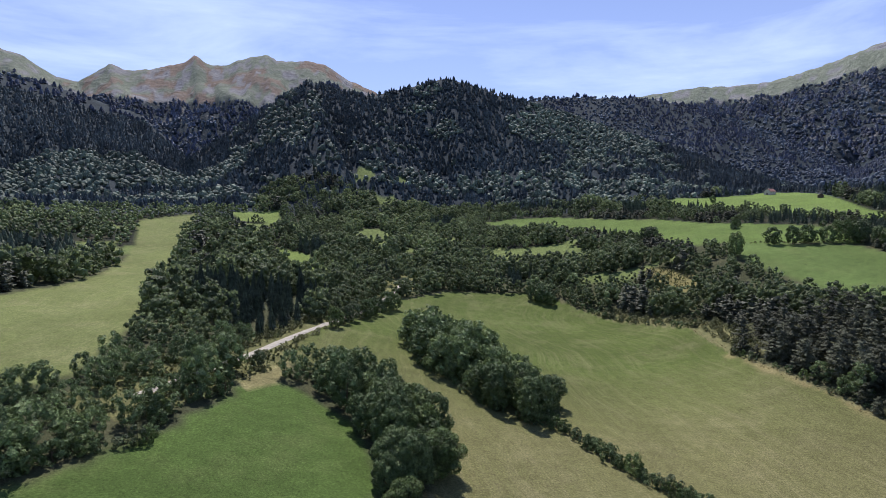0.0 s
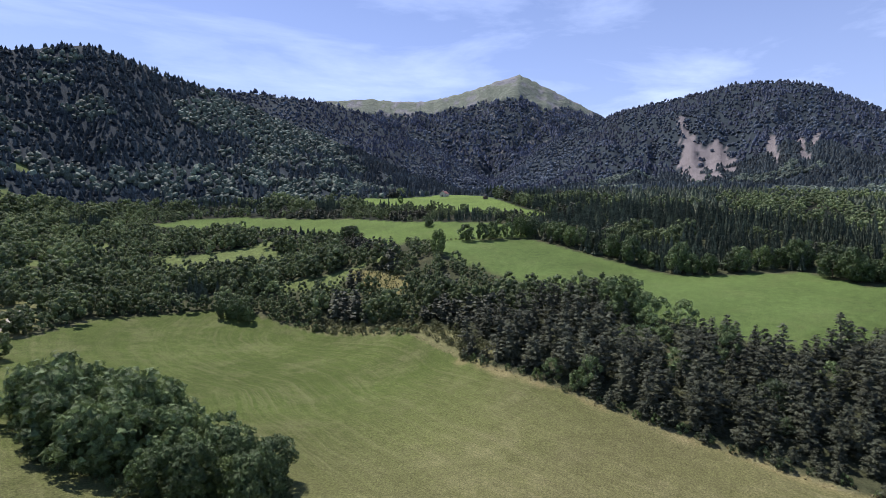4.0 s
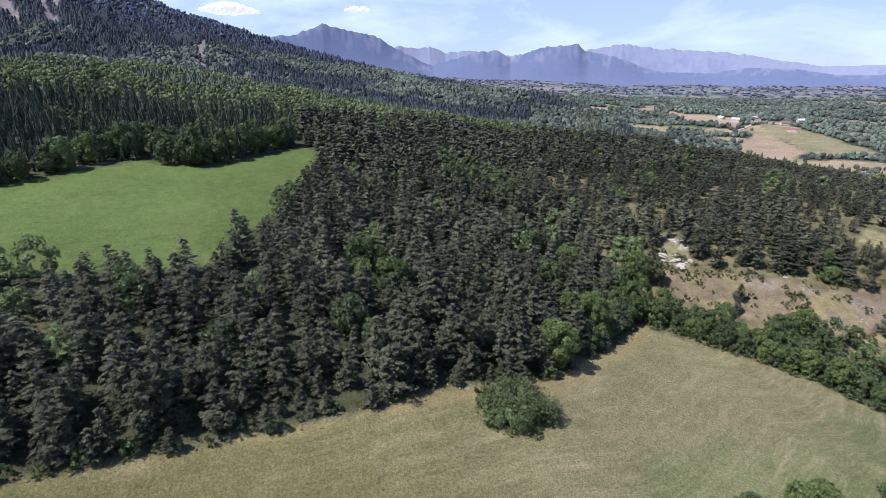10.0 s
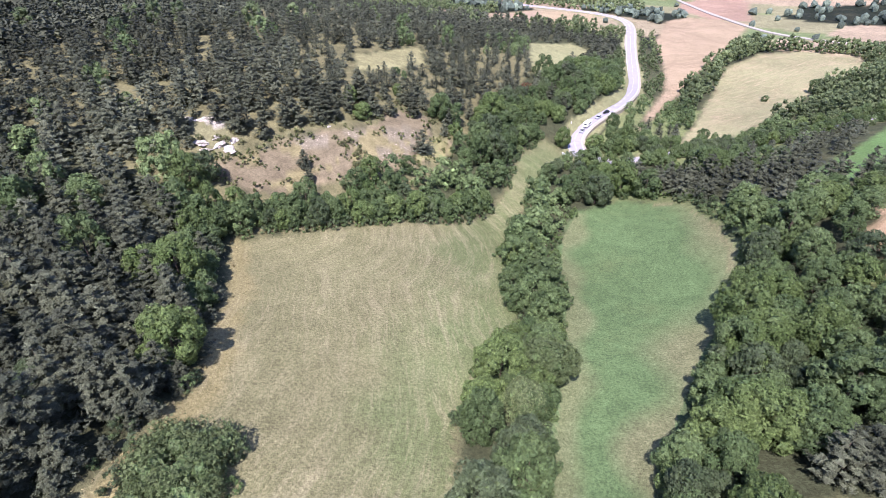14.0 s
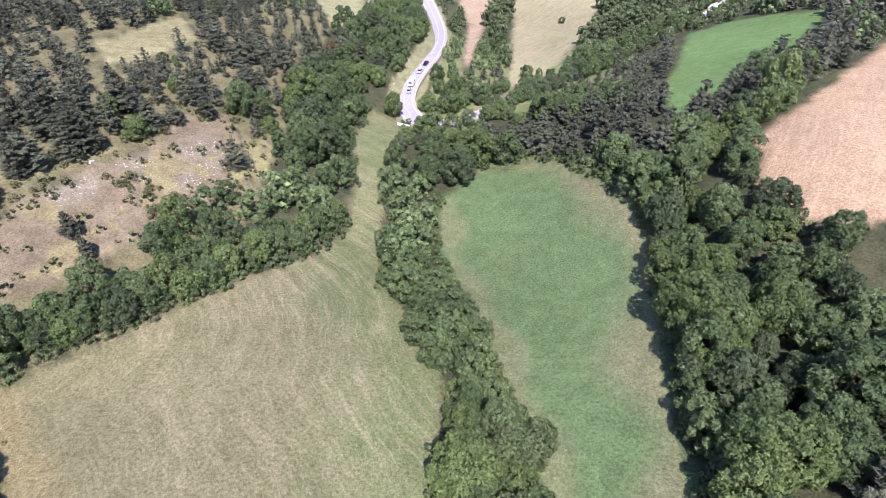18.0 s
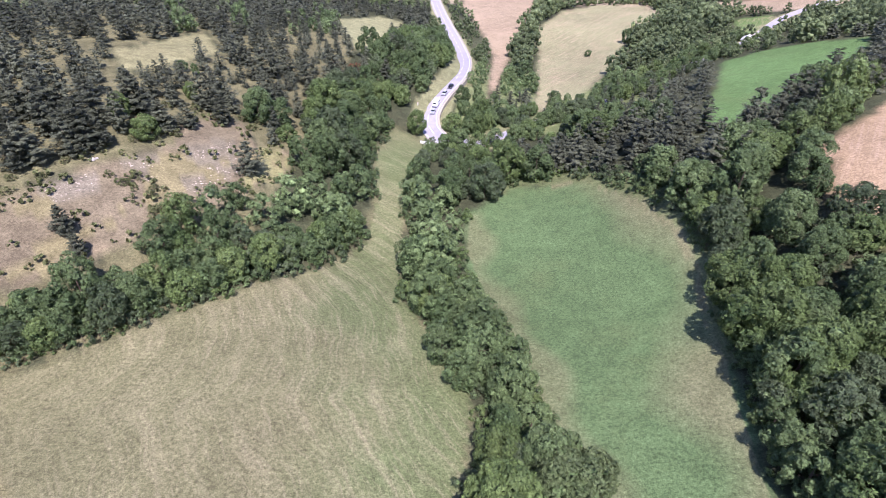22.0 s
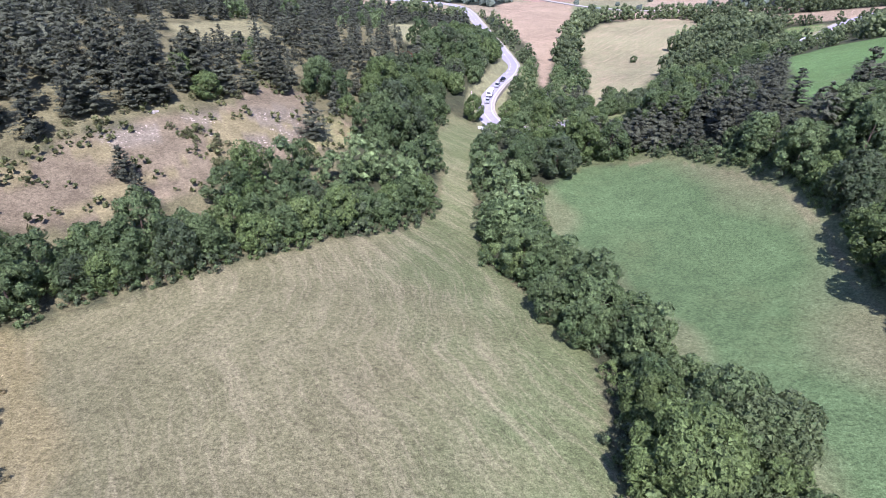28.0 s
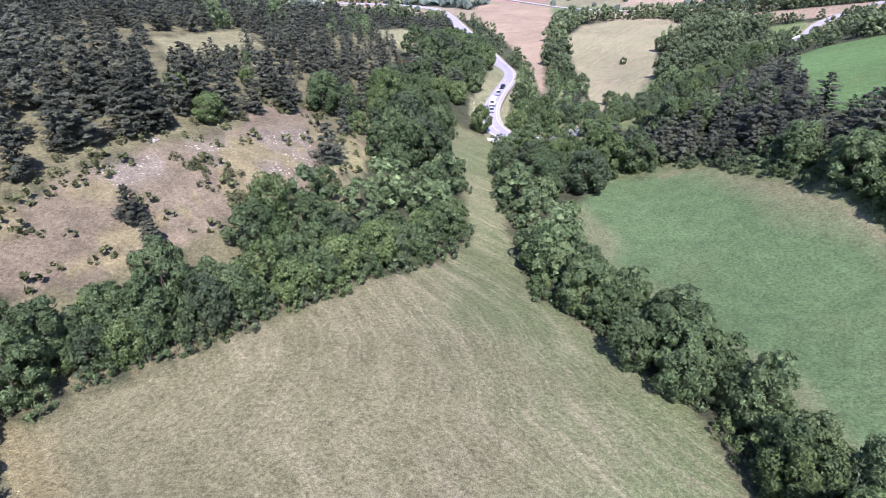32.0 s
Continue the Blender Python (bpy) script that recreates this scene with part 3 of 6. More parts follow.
SCARS = [  # landslips and bare rock on the slopes: headings and rises of a streak, half its width
    ((124.0, 8.5), (123.3, 6.0), 0.22), ((123.3, 6.0), (122.6, 2.6), 0.5), ((123.0, 5.4), (124.0, 3.8), 0.42), ((122.8, 5.6), (121.4, 4.6), 0.4), ((121.0, 5.6), (120.2, 4.2), 0.42),
    ((120.2, 4.2), (119.5, 3.4), 0.4), ((121.6, 4.4), (121.2, 3.2), 0.4), ((116.4, 6.0), (116.0, 4.4), 0.2), ((114.0, 5.6), (113.7, 4.2), 0.2), ((112.8, 6.2), (113.0, 5.4), 0.15), ((102.4, 2.8), (103.0, 2.0), 0.25),
    ((106.4, -2.8), (105.4, -0.6), 0.4), ((100.6, -2.6), (99.6, -0.6), 0.4), ((103.6, 1.3), (103.0, 0.5), 0.14)]


def scar(x, y, z):
    """bare streaks on the wooded slopes"""
    r, head = polar(x, y)
    rise = np.degrees(np.arctan2(z - EYE_LEVEL, r))
    out = np.zeros(np.shape(x), bool)
    rough = lattice(x / 28, y / 28, 62) * 0.8 + lattice(x / 11, y / 11, 64) * 0.9
    for (ha, ra), (hb, rb), half in SCARS:
        s = np.clip(((head - ha) * (hb - ha) + (rise - ra) * (rb - ra)) / ((hb - ha) ** 2 + (rb - ra) ** 2), 0, 1)
        out |= np.hypot(head - ha - s * (hb - ha), rise - ra - s * (rb - ra)) < half * (1.45 + 1.2 * rough)
    return out & (r > 560) & (r < 2300)


# ---- the ground sheet ----
radii = [0.05]
while radii[-1] < 4900:
    radii.append(radii[-1] + max(2.0, radii[-1] * 0.0185))
radii = np.array(radii)
ang = np.radians(np.concatenate([np.arange(0, 88, 0.4), np.arange(88, 222, 0.26), np.arange(222, 360, 0.5)]))
SPOKES = len(ang)
gx = HUB[0] - np.sin(ang)[None] * radii[:, None]
gy = HUB[1] + np.cos(ang)[None] * radii[:, None]
gz = height(gx, gy)
gr, ghead = polar(gx, gy)
# woodland floor with the canopy's shade already in its colour
SHADED_FLOOR = (0.017, 0.022, 0.014)
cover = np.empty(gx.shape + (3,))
cover[:] = SHADED_FLOOR
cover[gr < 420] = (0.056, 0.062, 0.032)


def farmland(x, y):
    """patchwork of far fields: a cell number, the distance to the cell's edge"""
    cell = 95.0
    best, second, ident = np.full(x.shape, 1e9), np.full(x.shape, 1e9), np.zeros(x.shape)
    for i in (-1, 0, 1):
        for j in (-1, 0, 1):
            a, b = np.floor(x / cell) + i, np.floor(y / (cell * 0.6)) + j
            jx, jy = lattice(a, b, 31) * 0.45 + 0.5, lattice(a, b, 37) * 0.45 + 0.5
            d = np.hypot(x - (a + jx) * cell, (y - (b + jy) * cell * 0.6) * 1.4)
            nearer = d < best
            second = np.where(nearer, best, np.minimum(second, d))
            ident = np.where(nearer, (lattice(a + 0.0, b + 0.0, 43) + 1) / 2, ident)
            best = np.where(nearer, d, best)
    return ident, second - best


def valley_woods(r, head):
    """the part of the plain that is mostly wooded"""
    return (r > 900) & (r < 2300) & (head > 31) & (head < 63)


PATCHES = [(0.29, 0.225, 0.145), (0.17, 0.19, 0.09), (0.11, 0.16, 0.06), (0.31, 0.245, 0.16), (0.22, 0.21, 0.115), (0.14, 0.175, 0.075), (0.28, 0.235, 0.145)]
ident, seam = farmland(gx, gy)
farm = ((ghead < 66) | (ghead > 300)) & (gr > 430)
farm |= (ghead >= 66) & (ghead < 112) & (gr > np.interp(ghead, [66, 80, 94, 112], [1200, 1250, 1900, 2300]))
farm &= ~((ghead > 28) & (ghead < 66) & (gr < np.interp(ghead, [28, 40, 48, 60, 66], [620, 600, 520, 560, 1000])))
for k, c in enumerate(PATCHES):
    lo, hi = 0.42 + 0.58 * k / len(PATCHES), 0.42 + 0.58 * (k + 1) / len(PATCHES)
    cover[farm & (ident > lo) & (ident <= hi)] = c
# floor of the plain's woods, likewise darkened for shade under the trees
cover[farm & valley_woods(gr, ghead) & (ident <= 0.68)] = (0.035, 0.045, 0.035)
# haze of the far plain, painted into the cover as blue growing with distance
plain_haze = (0.6 * np.clip((gr - 1500) / 2000, 0, 1) * farm)[..., None]
cover = cover * (1 - plain_haze) + np.array((0.15, 0.175, 0.235)) * plain_haze
cover[glade(gx, gy)] = (0.12, 0.155, 0.05)
# bare tops of the mountains: height of the tree line by heading
TREE_LINE = ([100, 128, 134, 141, 147, 152, 160, 170, 186, 192, 195, 199, 205, 211, 216, 225], [900, 780, 800, 800, 790, 750, 740, 800, 880, 960, 860, 690, 745, 720, 800, 880])
lawn = lattice(gx / 160, gy / 160, 51) * 55 + lattice(gx / 45, gy / 45, 53) * 25
bare = (gr > 2400) & (gz + lawn > np.interp(ghead, *TREE_LINE))
cover[bare] = (0.165, 0.188, 0.142)
# slope floor: colour darkened for canopy shade and blued for haze
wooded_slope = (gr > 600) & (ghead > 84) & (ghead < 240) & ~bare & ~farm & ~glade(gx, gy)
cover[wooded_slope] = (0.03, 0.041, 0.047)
heath = bare & (ghead > 186) & (lattice(gx / 210, gy / 210, 56) + 0.6 * lattice(gx / 70, gy / 70, 58) > 0.25)
cover[heath] = (0.19, 0.15, 0.118)
stone = bare & (lattice(ghead / 0.9, gr / 150, 57) + lattice(gx / 55, gy / 55, 59) * 0.7 > 0.42)
cover[stone] = (0.21, 0.212, 0.215)
cover[scar(gx, gy, gz)] = (0.185, 0.167, 0.162)
ragged = lattice(gx / 5, gy / 5, 91) * 1.3 + lattice(gx / 1.9, gy / 1.9, 93) * 0.6
for name, outline, colour, mat, label in FIELDS:
    px, py = np.array(outline).T
    box = (gx > px.min() - 5) & (gx < px.max() + 5) & (gy > py.min() - 5) & (gy < py.max() + 5)
    bx, by = gx[box], gy[box]
    gap = off_line(outline + outline[:1], bx, by) * np.where(inside(outline, bx, by), 1, -1) + ragged[box] * np.clip((600 - gr[box]) / 200, 0, 1)
    w = np.clip(0.75 + gap / 2.4, 0, 1)[:, None]
    cover[box] = cover[box] * (1 - w) + np.array(colour) * w
# the far half of the meadow is greener
mid_green = (0.6 * np.clip((5 - gy) / 50, 0, 1) * inside(MEADOW, gx, gy))[..., None]
cover = cover * (1 - mid_green) + np.array((0.108, 0.112, 0.036)) * mid_green
green_half = np.clip((-85 - gy) / 90, 0, 1) * inside(MEADOW, gx, gy)
cover = cover * (1 - 0.9 * green_half[..., None]) + np.array((0.068, 0.098, 0.022)) * 0.9 * green_half[..., None]
shade_ = lattice(gx / 9, gy / 9, 97) + 0.6 * lattice(gx / 4, gy / 4, 96)
for outline, colour in ((SCREE, (0.185, 0.152, 0.093)), (STONY_A, (0.215, 0.186, 0.13)), (STONY_B, (0.2, 0.172, 0.114)), (GRASSY, (0.25, 0.235, 0.105)), (LANE_GAP, (0.19, 0.175, 0.08)), (OLIVE_GAP, (0.21, 0.19, 0.075))):
    cover[inside(outline, gx + shade_ * 1.5, gy - shade_)] = colour
cover[inside(SCREE, gx, gy) & (shade_ < -0.35)] = (0.22, 0.19, 0.095)
dry_wood = (np.abs(cover - np.array((0.056, 0.062, 0.032))).max(-1) < 1e-6) & (gx < -50) & (gx > -220) & (gy > 60) & (gy < 330)
cover[dry_wood] = (0.15, 0.14, 0.07)
# dry rim of the meadow along the wood
rim_wide = np.interp(gy, [-120, -40, -20, 40, 60], [3.5, 4.0, 7.5, 7.5, 4.0]) + 2.5 * lattice(gx / 8, gy / 8, 94) + ragged
rim = (np.clip((rim_wide - off_line(MEADOW[5:13], gx, gy)) / 3.5, 0, 0.85) * inside(MEADOW, gx, gy))[..., None]
cover = cover * (1 - rim) + np.array((0.222, 0.19, 0.088)) * rim
cover[inside(LUSH, gx, gy) & (off_line(LUSH[:6], gx, gy) < 1.6) & (ragged > 0)] = (0.16, 0.155, 0.078)
parched = (np.clip(0.75 - off_line(LUSH[1:9], gx, gy) / 10 + 0.8 * lattice(gx / 16, gy / 16, 115), 0, 0.8) * inside(LUSH, gx, gy))[..., None]
parched = np.maximum(parched, (np.clip(1 - off_line(LUSH[9:], gx, gy) / 6 + 0.6 * lattice(gx / 12, gy / 12, 117), 0, 0.55) * inside(LUSH, gx, gy))[..., None])
cover = cover * (1 - parched) + np.array((0.185, 0.178, 0.092)) * parched
damp = (np.clip(1 - off_line([(-19, 175), (-17, 97), (-2, 66), (-3, 40), (-1, 20)], gx, gy) / 24 + 0.25 * lattice(gx / 7, gy / 7, 95), 0, 0.7) * inside(MEADOW, gx, gy))[..., None]
cover = cover * (1 - damp) + np.array((0.115, 0.15, 0.058)) * damp
cover[(off_line(LUSH[:6], gx, gy) < 9) & ~inside(LUSH, gx, gy)] = (0.12, 0.14, 0.06)
cover[(off_line(SCRUB_EDGE, gx, gy) < 11) & ~inside(MEADOW, gx, gy)] = (0.15, 0.15, 0.066)
lanebank = (off_line(LANE, gx, gy) < 12) & ~inside(MEADOW, gx, gy)
cover[lanebank] = (0.135, 0.138, 0.056)
cover[(gx > -4) & (gx < 75) & (gy > 196) & (gy < 300) & (np.abs(cover - np.array((0.056, 0.062, 0.032))).max(-1) < 1e-6)] = (0.15, 0.175, 0.072)
bankside = (off_line(ROAD, gx, gy) < 7) & (gr < 700)
cover[bankside] = (0.2, 0.2, 0.1)
cover[inside(ROCKS, gx, gy)] = (0.2, 0.19, 0.1)
cover[inside(ROCKS, gx, gy) & (shade_ > 0.25)] = (0.48, 0.44, 0.38)

verts = np.stack([gx, gy, gz], -1).reshape(-1, 3)
ri, si = np.meshgrid(np.arange(len(radii) - 1), np.arange(SPOKES), indexing="ij")
sj = (si + 1) % SPOKES
quads = np.stack([ri * SPOKES + si, ri * SPOKES + sj, (ri + 1) * SPOKES + sj, (ri + 1) * SPOKES + si], -1).reshape(-1, 4)
quads = quads[:, ::-1]
middle = verts[quads].mean(1)
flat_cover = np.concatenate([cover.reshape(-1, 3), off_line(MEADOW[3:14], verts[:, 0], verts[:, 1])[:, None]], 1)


def plain_mesh(name, v, faces, mat, smooth=False, colour=None, inner=None, inner_mat=None):
    """a mesh from arrays; faces all have the same number of corners"""
    me = bpy.data.meshes.new(name)
    k = faces.shape[1]
    me.vertices.add(len(v))
    me.vertices.foreach_set("co", np.ascontiguousarray(v, np.float32).ravel())
    me.loops.add(faces.size)
    me.loops.foreach_set("vertex_index", np.ascontiguousarray(faces, np.int32).ravel())
    me.polygons.add(len(faces))
    me.polygons.foreach_set("loop_start", np.arange(0, faces.size, k, dtype=np.int32))
    me.polygons.foreach_set("use_smooth", np.full(len(faces), smooth))
    if colour is not None:
        att = me.attributes.new("cover", "FLOAT_COLOR", "POINT")
        att.data.foreach_set("color", np.ascontiguousarray(colour, np.float32).ravel())
    me.update(calc_edges=True)
    me.materials.append(mat)
    if inner_mat:
        me.materials.append(inner_mat)
        me.polygons.foreach_set("material_index", np.asarray(inner, np.int32))
    return me


def sheet_piece(name, keep, mat, label, category):
    f = quads[keep]
    used, back = np.unique(f, return_inverse=True)
    ob = new(name, plain_mesh(name, verts[used], back.reshape(-1, 4), mat, True, flat_cover[used]))
    return tagged(ob, label, category, kind="structure")


left = np.ones(len(quads), bool)
for name, outline, colour, mat, label in FIELDS:
    keep = inside(outline, middle[:, 0], middle[:, 1]) & left
    left &= ~keep
    sheet_piece(name, keep, mat, label, "field")
peaks = left & (np.hypot(middle[:, 0] - HUB[0], middle[:, 1] - HUB[1]) > 2350) & (polar(middle[:, 0], middle[:, 1])[1] > 96) & (polar(middle[:, 0], middle[:, 1])[1] < 240)
left &= ~peaks
sheet_piece("mountain_slopes", peaks, M_MOUNT, "grassy and rocky mountain slopes above the forest", "mountain")
mid_r, mid_h = polar(middle[:, 0], middle[:, 1])
slopes = left & (mid_r > 620) & (mid_h > 84) & (mid_h < 240)
left &= ~slopes
sheet_piece("forest_floor", slopes, M_FLOOR, "forest floor of the wooded hills, darkened with painted canopy shade", "ground")
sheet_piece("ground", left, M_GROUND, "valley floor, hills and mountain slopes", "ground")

# ---- trees: meshes ----
rng = np.random.default_rng(7)
_g = (1 + 5 ** 0.5) / 2
ICO_V = np.array([(-1, _g, 0), (1, _g, 0), (-1, -_g, 0), (1, -_g, 0), (0, -1, _g), (0, 1, _g), (0, -1, -_g), (0, 1, -_g), (_g, 0, -1), (_g, 0, 1), (-_g, 0, -1), (-_g, 0, 1)]) / math.hypot(1, _g)
ICO_F = np.array([(0, 11, 5), (0, 5, 1), (0, 1, 7), (0, 7, 10), (0, 10, 11), (1, 5, 9), (5, 11, 4), (11, 10, 2), (10, 7, 6), (7, 1, 8),
                  (3, 9, 4), (3, 4, 2), (3, 2, 6), (3, 6, 8), (3, 8, 9), (4, 9, 5), (2, 4, 11), (6, 2, 10), (8, 6, 7), (9, 8, 1)])


def cards(at, normal, size, long=1.0, along_=None):
    """leaf sprays: one three-cornered tuft at each place, facing about the given way, its tip along along_"""
    n = len(at)
    normal = normal / (np.linalg.norm(normal, axis=1, keepdims=True) + 1e-9)
    tip = rng.normal(size=(n, 3)) if along_ is None else along_
    tip = tip - normal * (tip * normal).sum(1, keepdims=True)
    tip /= np.linalg.norm(tip, axis=1, keepdims=True) + 1e-9
    side = np.cross(normal, tip)
    s = np.asarray(size, float).reshape(-1, 1) * rng.uniform(0.65, 1.35, (n, 1))
    v = np.stack([at + tip * s * 1.1 * long, at - tip * s * 0.7 * long + side * s * 0.85, at - tip * s * 0.7 * long - side * s * 0.85], 1)
    return v.reshape(-1, 3), np.arange(3 * n).reshape(-1, 3)


OCT_V = np.array([(1, 0, 0), (-1, 0, 0), (0, 1, 0), (0, -1, 0), (0, 0, 1), (0, 0, -1)], float) * 1.15
OCT_F = np.array([(0, 2, 4), (2, 1, 4), (1, 3, 4), (3, 0, 4), (2, 0, 5), (1, 2, 5), (3, 1, 5), (0, 3, 5)])


ICO_CAP = ICO_F[ICO_V[ICO_F].mean(1)[:, 2] > -0.5]


def balls(centres, radii_, bv=ICO_V, bf=ICO_CAP):
    """dark inner clumps that close the crown; each face is a four-cornered one with a doubled corner left out"""
    vs, fs, k = [], [], 0
    for c, r in zip(centres, radii_):
        vs.append(bv * r * rng.uniform(0.75, 1.1, (len(bv), 1)) + c)
        fs.append(bf + k)
        k += len(bv)
    return np.concatenate(vs), np.concatenate(fs)


def broad_shape(tall, wide, lobes, per_lobe, leaf, low=0.12, jitter=0.5, core=0.5, light=False):
    """a broadleaved crown: lobes round an egg-shaped middle, each covered with leaf sprays"""
    c, r = [], []
    for k in range(lobes):
        h = (k + rng.uniform(0.2, 0.8)) / lobes
        reach = math.sin(math.pi * (0.16 + 0.76 * h)) ** 0.8
        a = k * 2.4 + rng.uniform(-0.5, 0.5)
        d = wide * 0.5 * reach * rng.uniform(0.45, 0.92)
        c.append((math.cos(a) * d, math.sin(a) * d, tall * (low + 0.05 + h * (0.85 - low))))
        r.append(wide * rng.uniform(0.11, 0.21))
    c, r = np.array(c), np.array(r)
    which = np.repeat(np.arange(lobes), per_lobe)
    way = rng.normal(size=(len(which), 3))
    way[:, 2] += 0.35
    way /= np.linalg.norm(way, axis=1, keepdims=True)
    out = c - np.array([0, 0, tall * 0.5])
    out /= np.linalg.norm(out, axis=1, keepdims=True) + 1e-9
    flip = (way * out[which]).sum(1) < -0.3
    way[flip] *= -1
    at = c[which] + way * (r[which] * rng.uniform(0.82, 1.1, len(which)))[:, None]
    v, f = cards(at, way + rng.normal(size=way.shape) * jitter, leaf)
    bv, bf = balls(c, r * core, OCT_V, OCT_F) if light else balls(c, r * core)
    return np.concatenate([v, bv]), np.concatenate([f, bf + len(v)])


def pine_shape(tall, wide, whorls, per, leaf, low=0.05, blunt=0.6, jitter=0.3, core=0.4, n=6, peak=0.2):
    """a pine: uneven plates of branches that end in tufts, widest at about a third of its height, with a rounded head"""
    at, way, tip = [], [], []
    for k in range(whorls):
        h = (k + 0.5) / whorls
        reach = wide * 0.5 * ((1 - h) / (1 - peak)) ** blunt if h > peak else wide * 0.5 * (0.62 + 0.38 * h / peak)
        reach = reach * rng.uniform(0.8, 1.12) + 0.2
        arms = max(4, int(8 - 3.5 * h))
        for j in range(arms):
            a = j * 2 * math.pi / arms + k * 1.1 + rng.uniform(-0.35, 0.35)
            far = reach * rng.uniform(0.62, 1.22)
            lift = rng.uniform(0.05, 0.4)
            z0 = tall * (low + (1 - low) * np.clip(h + rng.normal() * 0.028, 0, 0.985) * 0.97)
            for s in rng.uniform(0.25, 1.0, per) ** 0.55:
                spread_ = 0.11 * far * s + 0.06
                at.append((math.cos(a) * far * s + rng.normal() * spread_, math.sin(a) * far * s + rng.normal() * spread_, z0 + lift * far * s * s - 0.08 * far + rng.normal() * tall * 0.008))
                way.append((math.cos(a) * 0.35, math.sin(a) * 0.35, 0.9))
                b = a + rng.normal() * 0.6
                tip.append((math.cos(b), math.sin(b), 0.75))
    at, way, tip = np.array(at), np.array(way), np.array(tip)
    v, f = cards(at, way + rng.normal(size=way.shape) * jitter, np.full(len(at), leaf), 1.25, tip)
    hs = np.linspace(0.08, 0.8, n)
    c = np.stack([rng.normal(size=n) * 0.15, rng.normal(size=n) * 0.15, tall * (low + (1 - low) * hs * 0.95)], 1)
    bv, bf = balls(c, wide * 0.5 * (1 - hs) ** blunt * core, OCT_V, OCT_F)
    return np.concatenate([v, bv]), np.concatenate([f, bf + len(v)])


def inner_faces(f):
    """marks the closed inner clumps of a crown, which come last"""
    inner = np.zeros(len(f), int)
    inner[np.nonzero(np.diff(f.min(1)) == 0)[0].min(initial=len(f) - 1):] = 1
    return inner


def crown_mesh(name, shape, mat):
    """a crown; its closed inner clumps stay without gaps"""
    return plain_mesh(name, *shape, mat, False, None, inner_faces(shape[1]), M_SHADE[mat.name])


def trunk_mesh(name, tall, thick, limbs):
    """a tapered, slightly bent trunk with limbs"""
    bm = bmesh.new()

    def limb(a, b, ra, rb, sides, bend):
        rings = []
        for k in range(4):
            s = k / 3
            c = Vector(a).lerp(Vector(b), s) + Vector((math.sin(s * 3) * bend, math.cos(s * 2.2) * bend - bend, 0))
            r = ra + (rb - ra) * s
            rings.append([bm.verts.new(c + Vector((math.cos(q) * r, math.sin(q) * r, 0))) for q in (2 * math.pi * i / sides for i in range(sides))])
        for p, q in zip(rings, rings[1:]):
            for i in range(sides):
                bm.faces.new((p[i], p[(i + 1) % sides], q[(i + 1) % sides], q[i]))

    limb((0, 0, -0.6), (0.1, 0.05, tall * 0.86), thick, thick * 0.2, 6, thick * 0.5)
    for k in range(limbs):
        a, h = k * 2.4 + 0.3, tall * (0.28 + 0.5 * k / limbs)
        d = tall * 0.2
        limb((0, 0, h), (math.cos(a) * d, math.sin(a) * d, h + d * 0.7), thick * 0.38, thick * 0.1, 4, thick * 0.2)
    me = bpy.data.meshes.new(name)
    bm.to_mesh(me)
    bm.free()
    me.materials.append(M_BARK)
    return me


def tree_thing(name, crown, trunk, label, category, group):
    base = new(name)
    for part_name, me in (("trunk", trunk), ("crown", crown)):
        ob = new(part_name, me)
        ob.parent = base
    return tagged(base, label, category, group)


M_SHADE = {M_PINE.name: M_PINE_WOOD, M_BROAD.name: M_BROAD_WOOD, M_LIGHT.name: M_BROAD_WOOD, M_GREYLEAF.name: M_BROAD_WOOD, M_ASH.name: M_BROAD_WOOD, M_OLIVE.name: M_OLIVE}
PINES = [crown_mesh("pine_crown", pine_shape(13.6, w, 13, 42, 0.33, blunt=q), M_PINE) for w, q in ((7.8, 0.7), (8.6, 0.58), (7.0, 0.8))]
PINES_PLAIN = [crown_mesh("pine_crown", pine_shape(13.6, w, 11, 20, 0.41, blunt=q), M_PINE) for w, q in ((7.8, 0.68), (8.8, 0.56), (7.0, 0.8), (8.3, 0.62))]
BROADS = [crown_mesh("broad_crown", broad_shape(10.5, w, k, 165, 0.31, light=True), m) for w, k, m in ((9.2, 30, M_BROAD), (8.4, 27, M_BROAD), (9.6, 31, M_LIGHT), (9.0, 28, M_GREYLEAF), (9.3, 29, M_BROAD))]
BROADS_PLAIN = [crown_mesh("broad_crown", broad_shape(10.5, w, k, 80, 0.42, light=True), m) for w, k, m in ((9.2, 23, M_BROAD), (8.4, 21, M_BROAD), (9.6, 24, M_LIGHT), (8.8, 22, M_BROAD), (9.0, 22, M_GREYLEAF), (8.6, 22, M_BROAD))]
BUSHES = [crown_mesh("bush_crown", broad_shape(3.4, w, 9, 36, 0.3, 0.0, light=True), m) for w, m in ((4.8, M_BROAD), (4.4, M_LIGHT), (4.2, M_BROAD), (4.4, M_GREYLEAF))]
BANK_BUSHES = [crown_mesh("bank_bush_crown", broad_shape(3.0, w, 9, 36, 0.28, 0.0, light=True), M_OLIVE) for w in (4.6, 4.0)]
PINE_TRUNK = trunk_mesh("pine_trunk", 13.6, 0.22, 1)
BROAD_TRUNK = trunk_mesh("broad_trunk", 8.5, 0.24, 3)
BUSH_TRUNK = trunk_mesh("bush_trunk", 2.6, 0.09, 2)

# ---- where trees stand ----
scatter = np.random.default_rng(21)


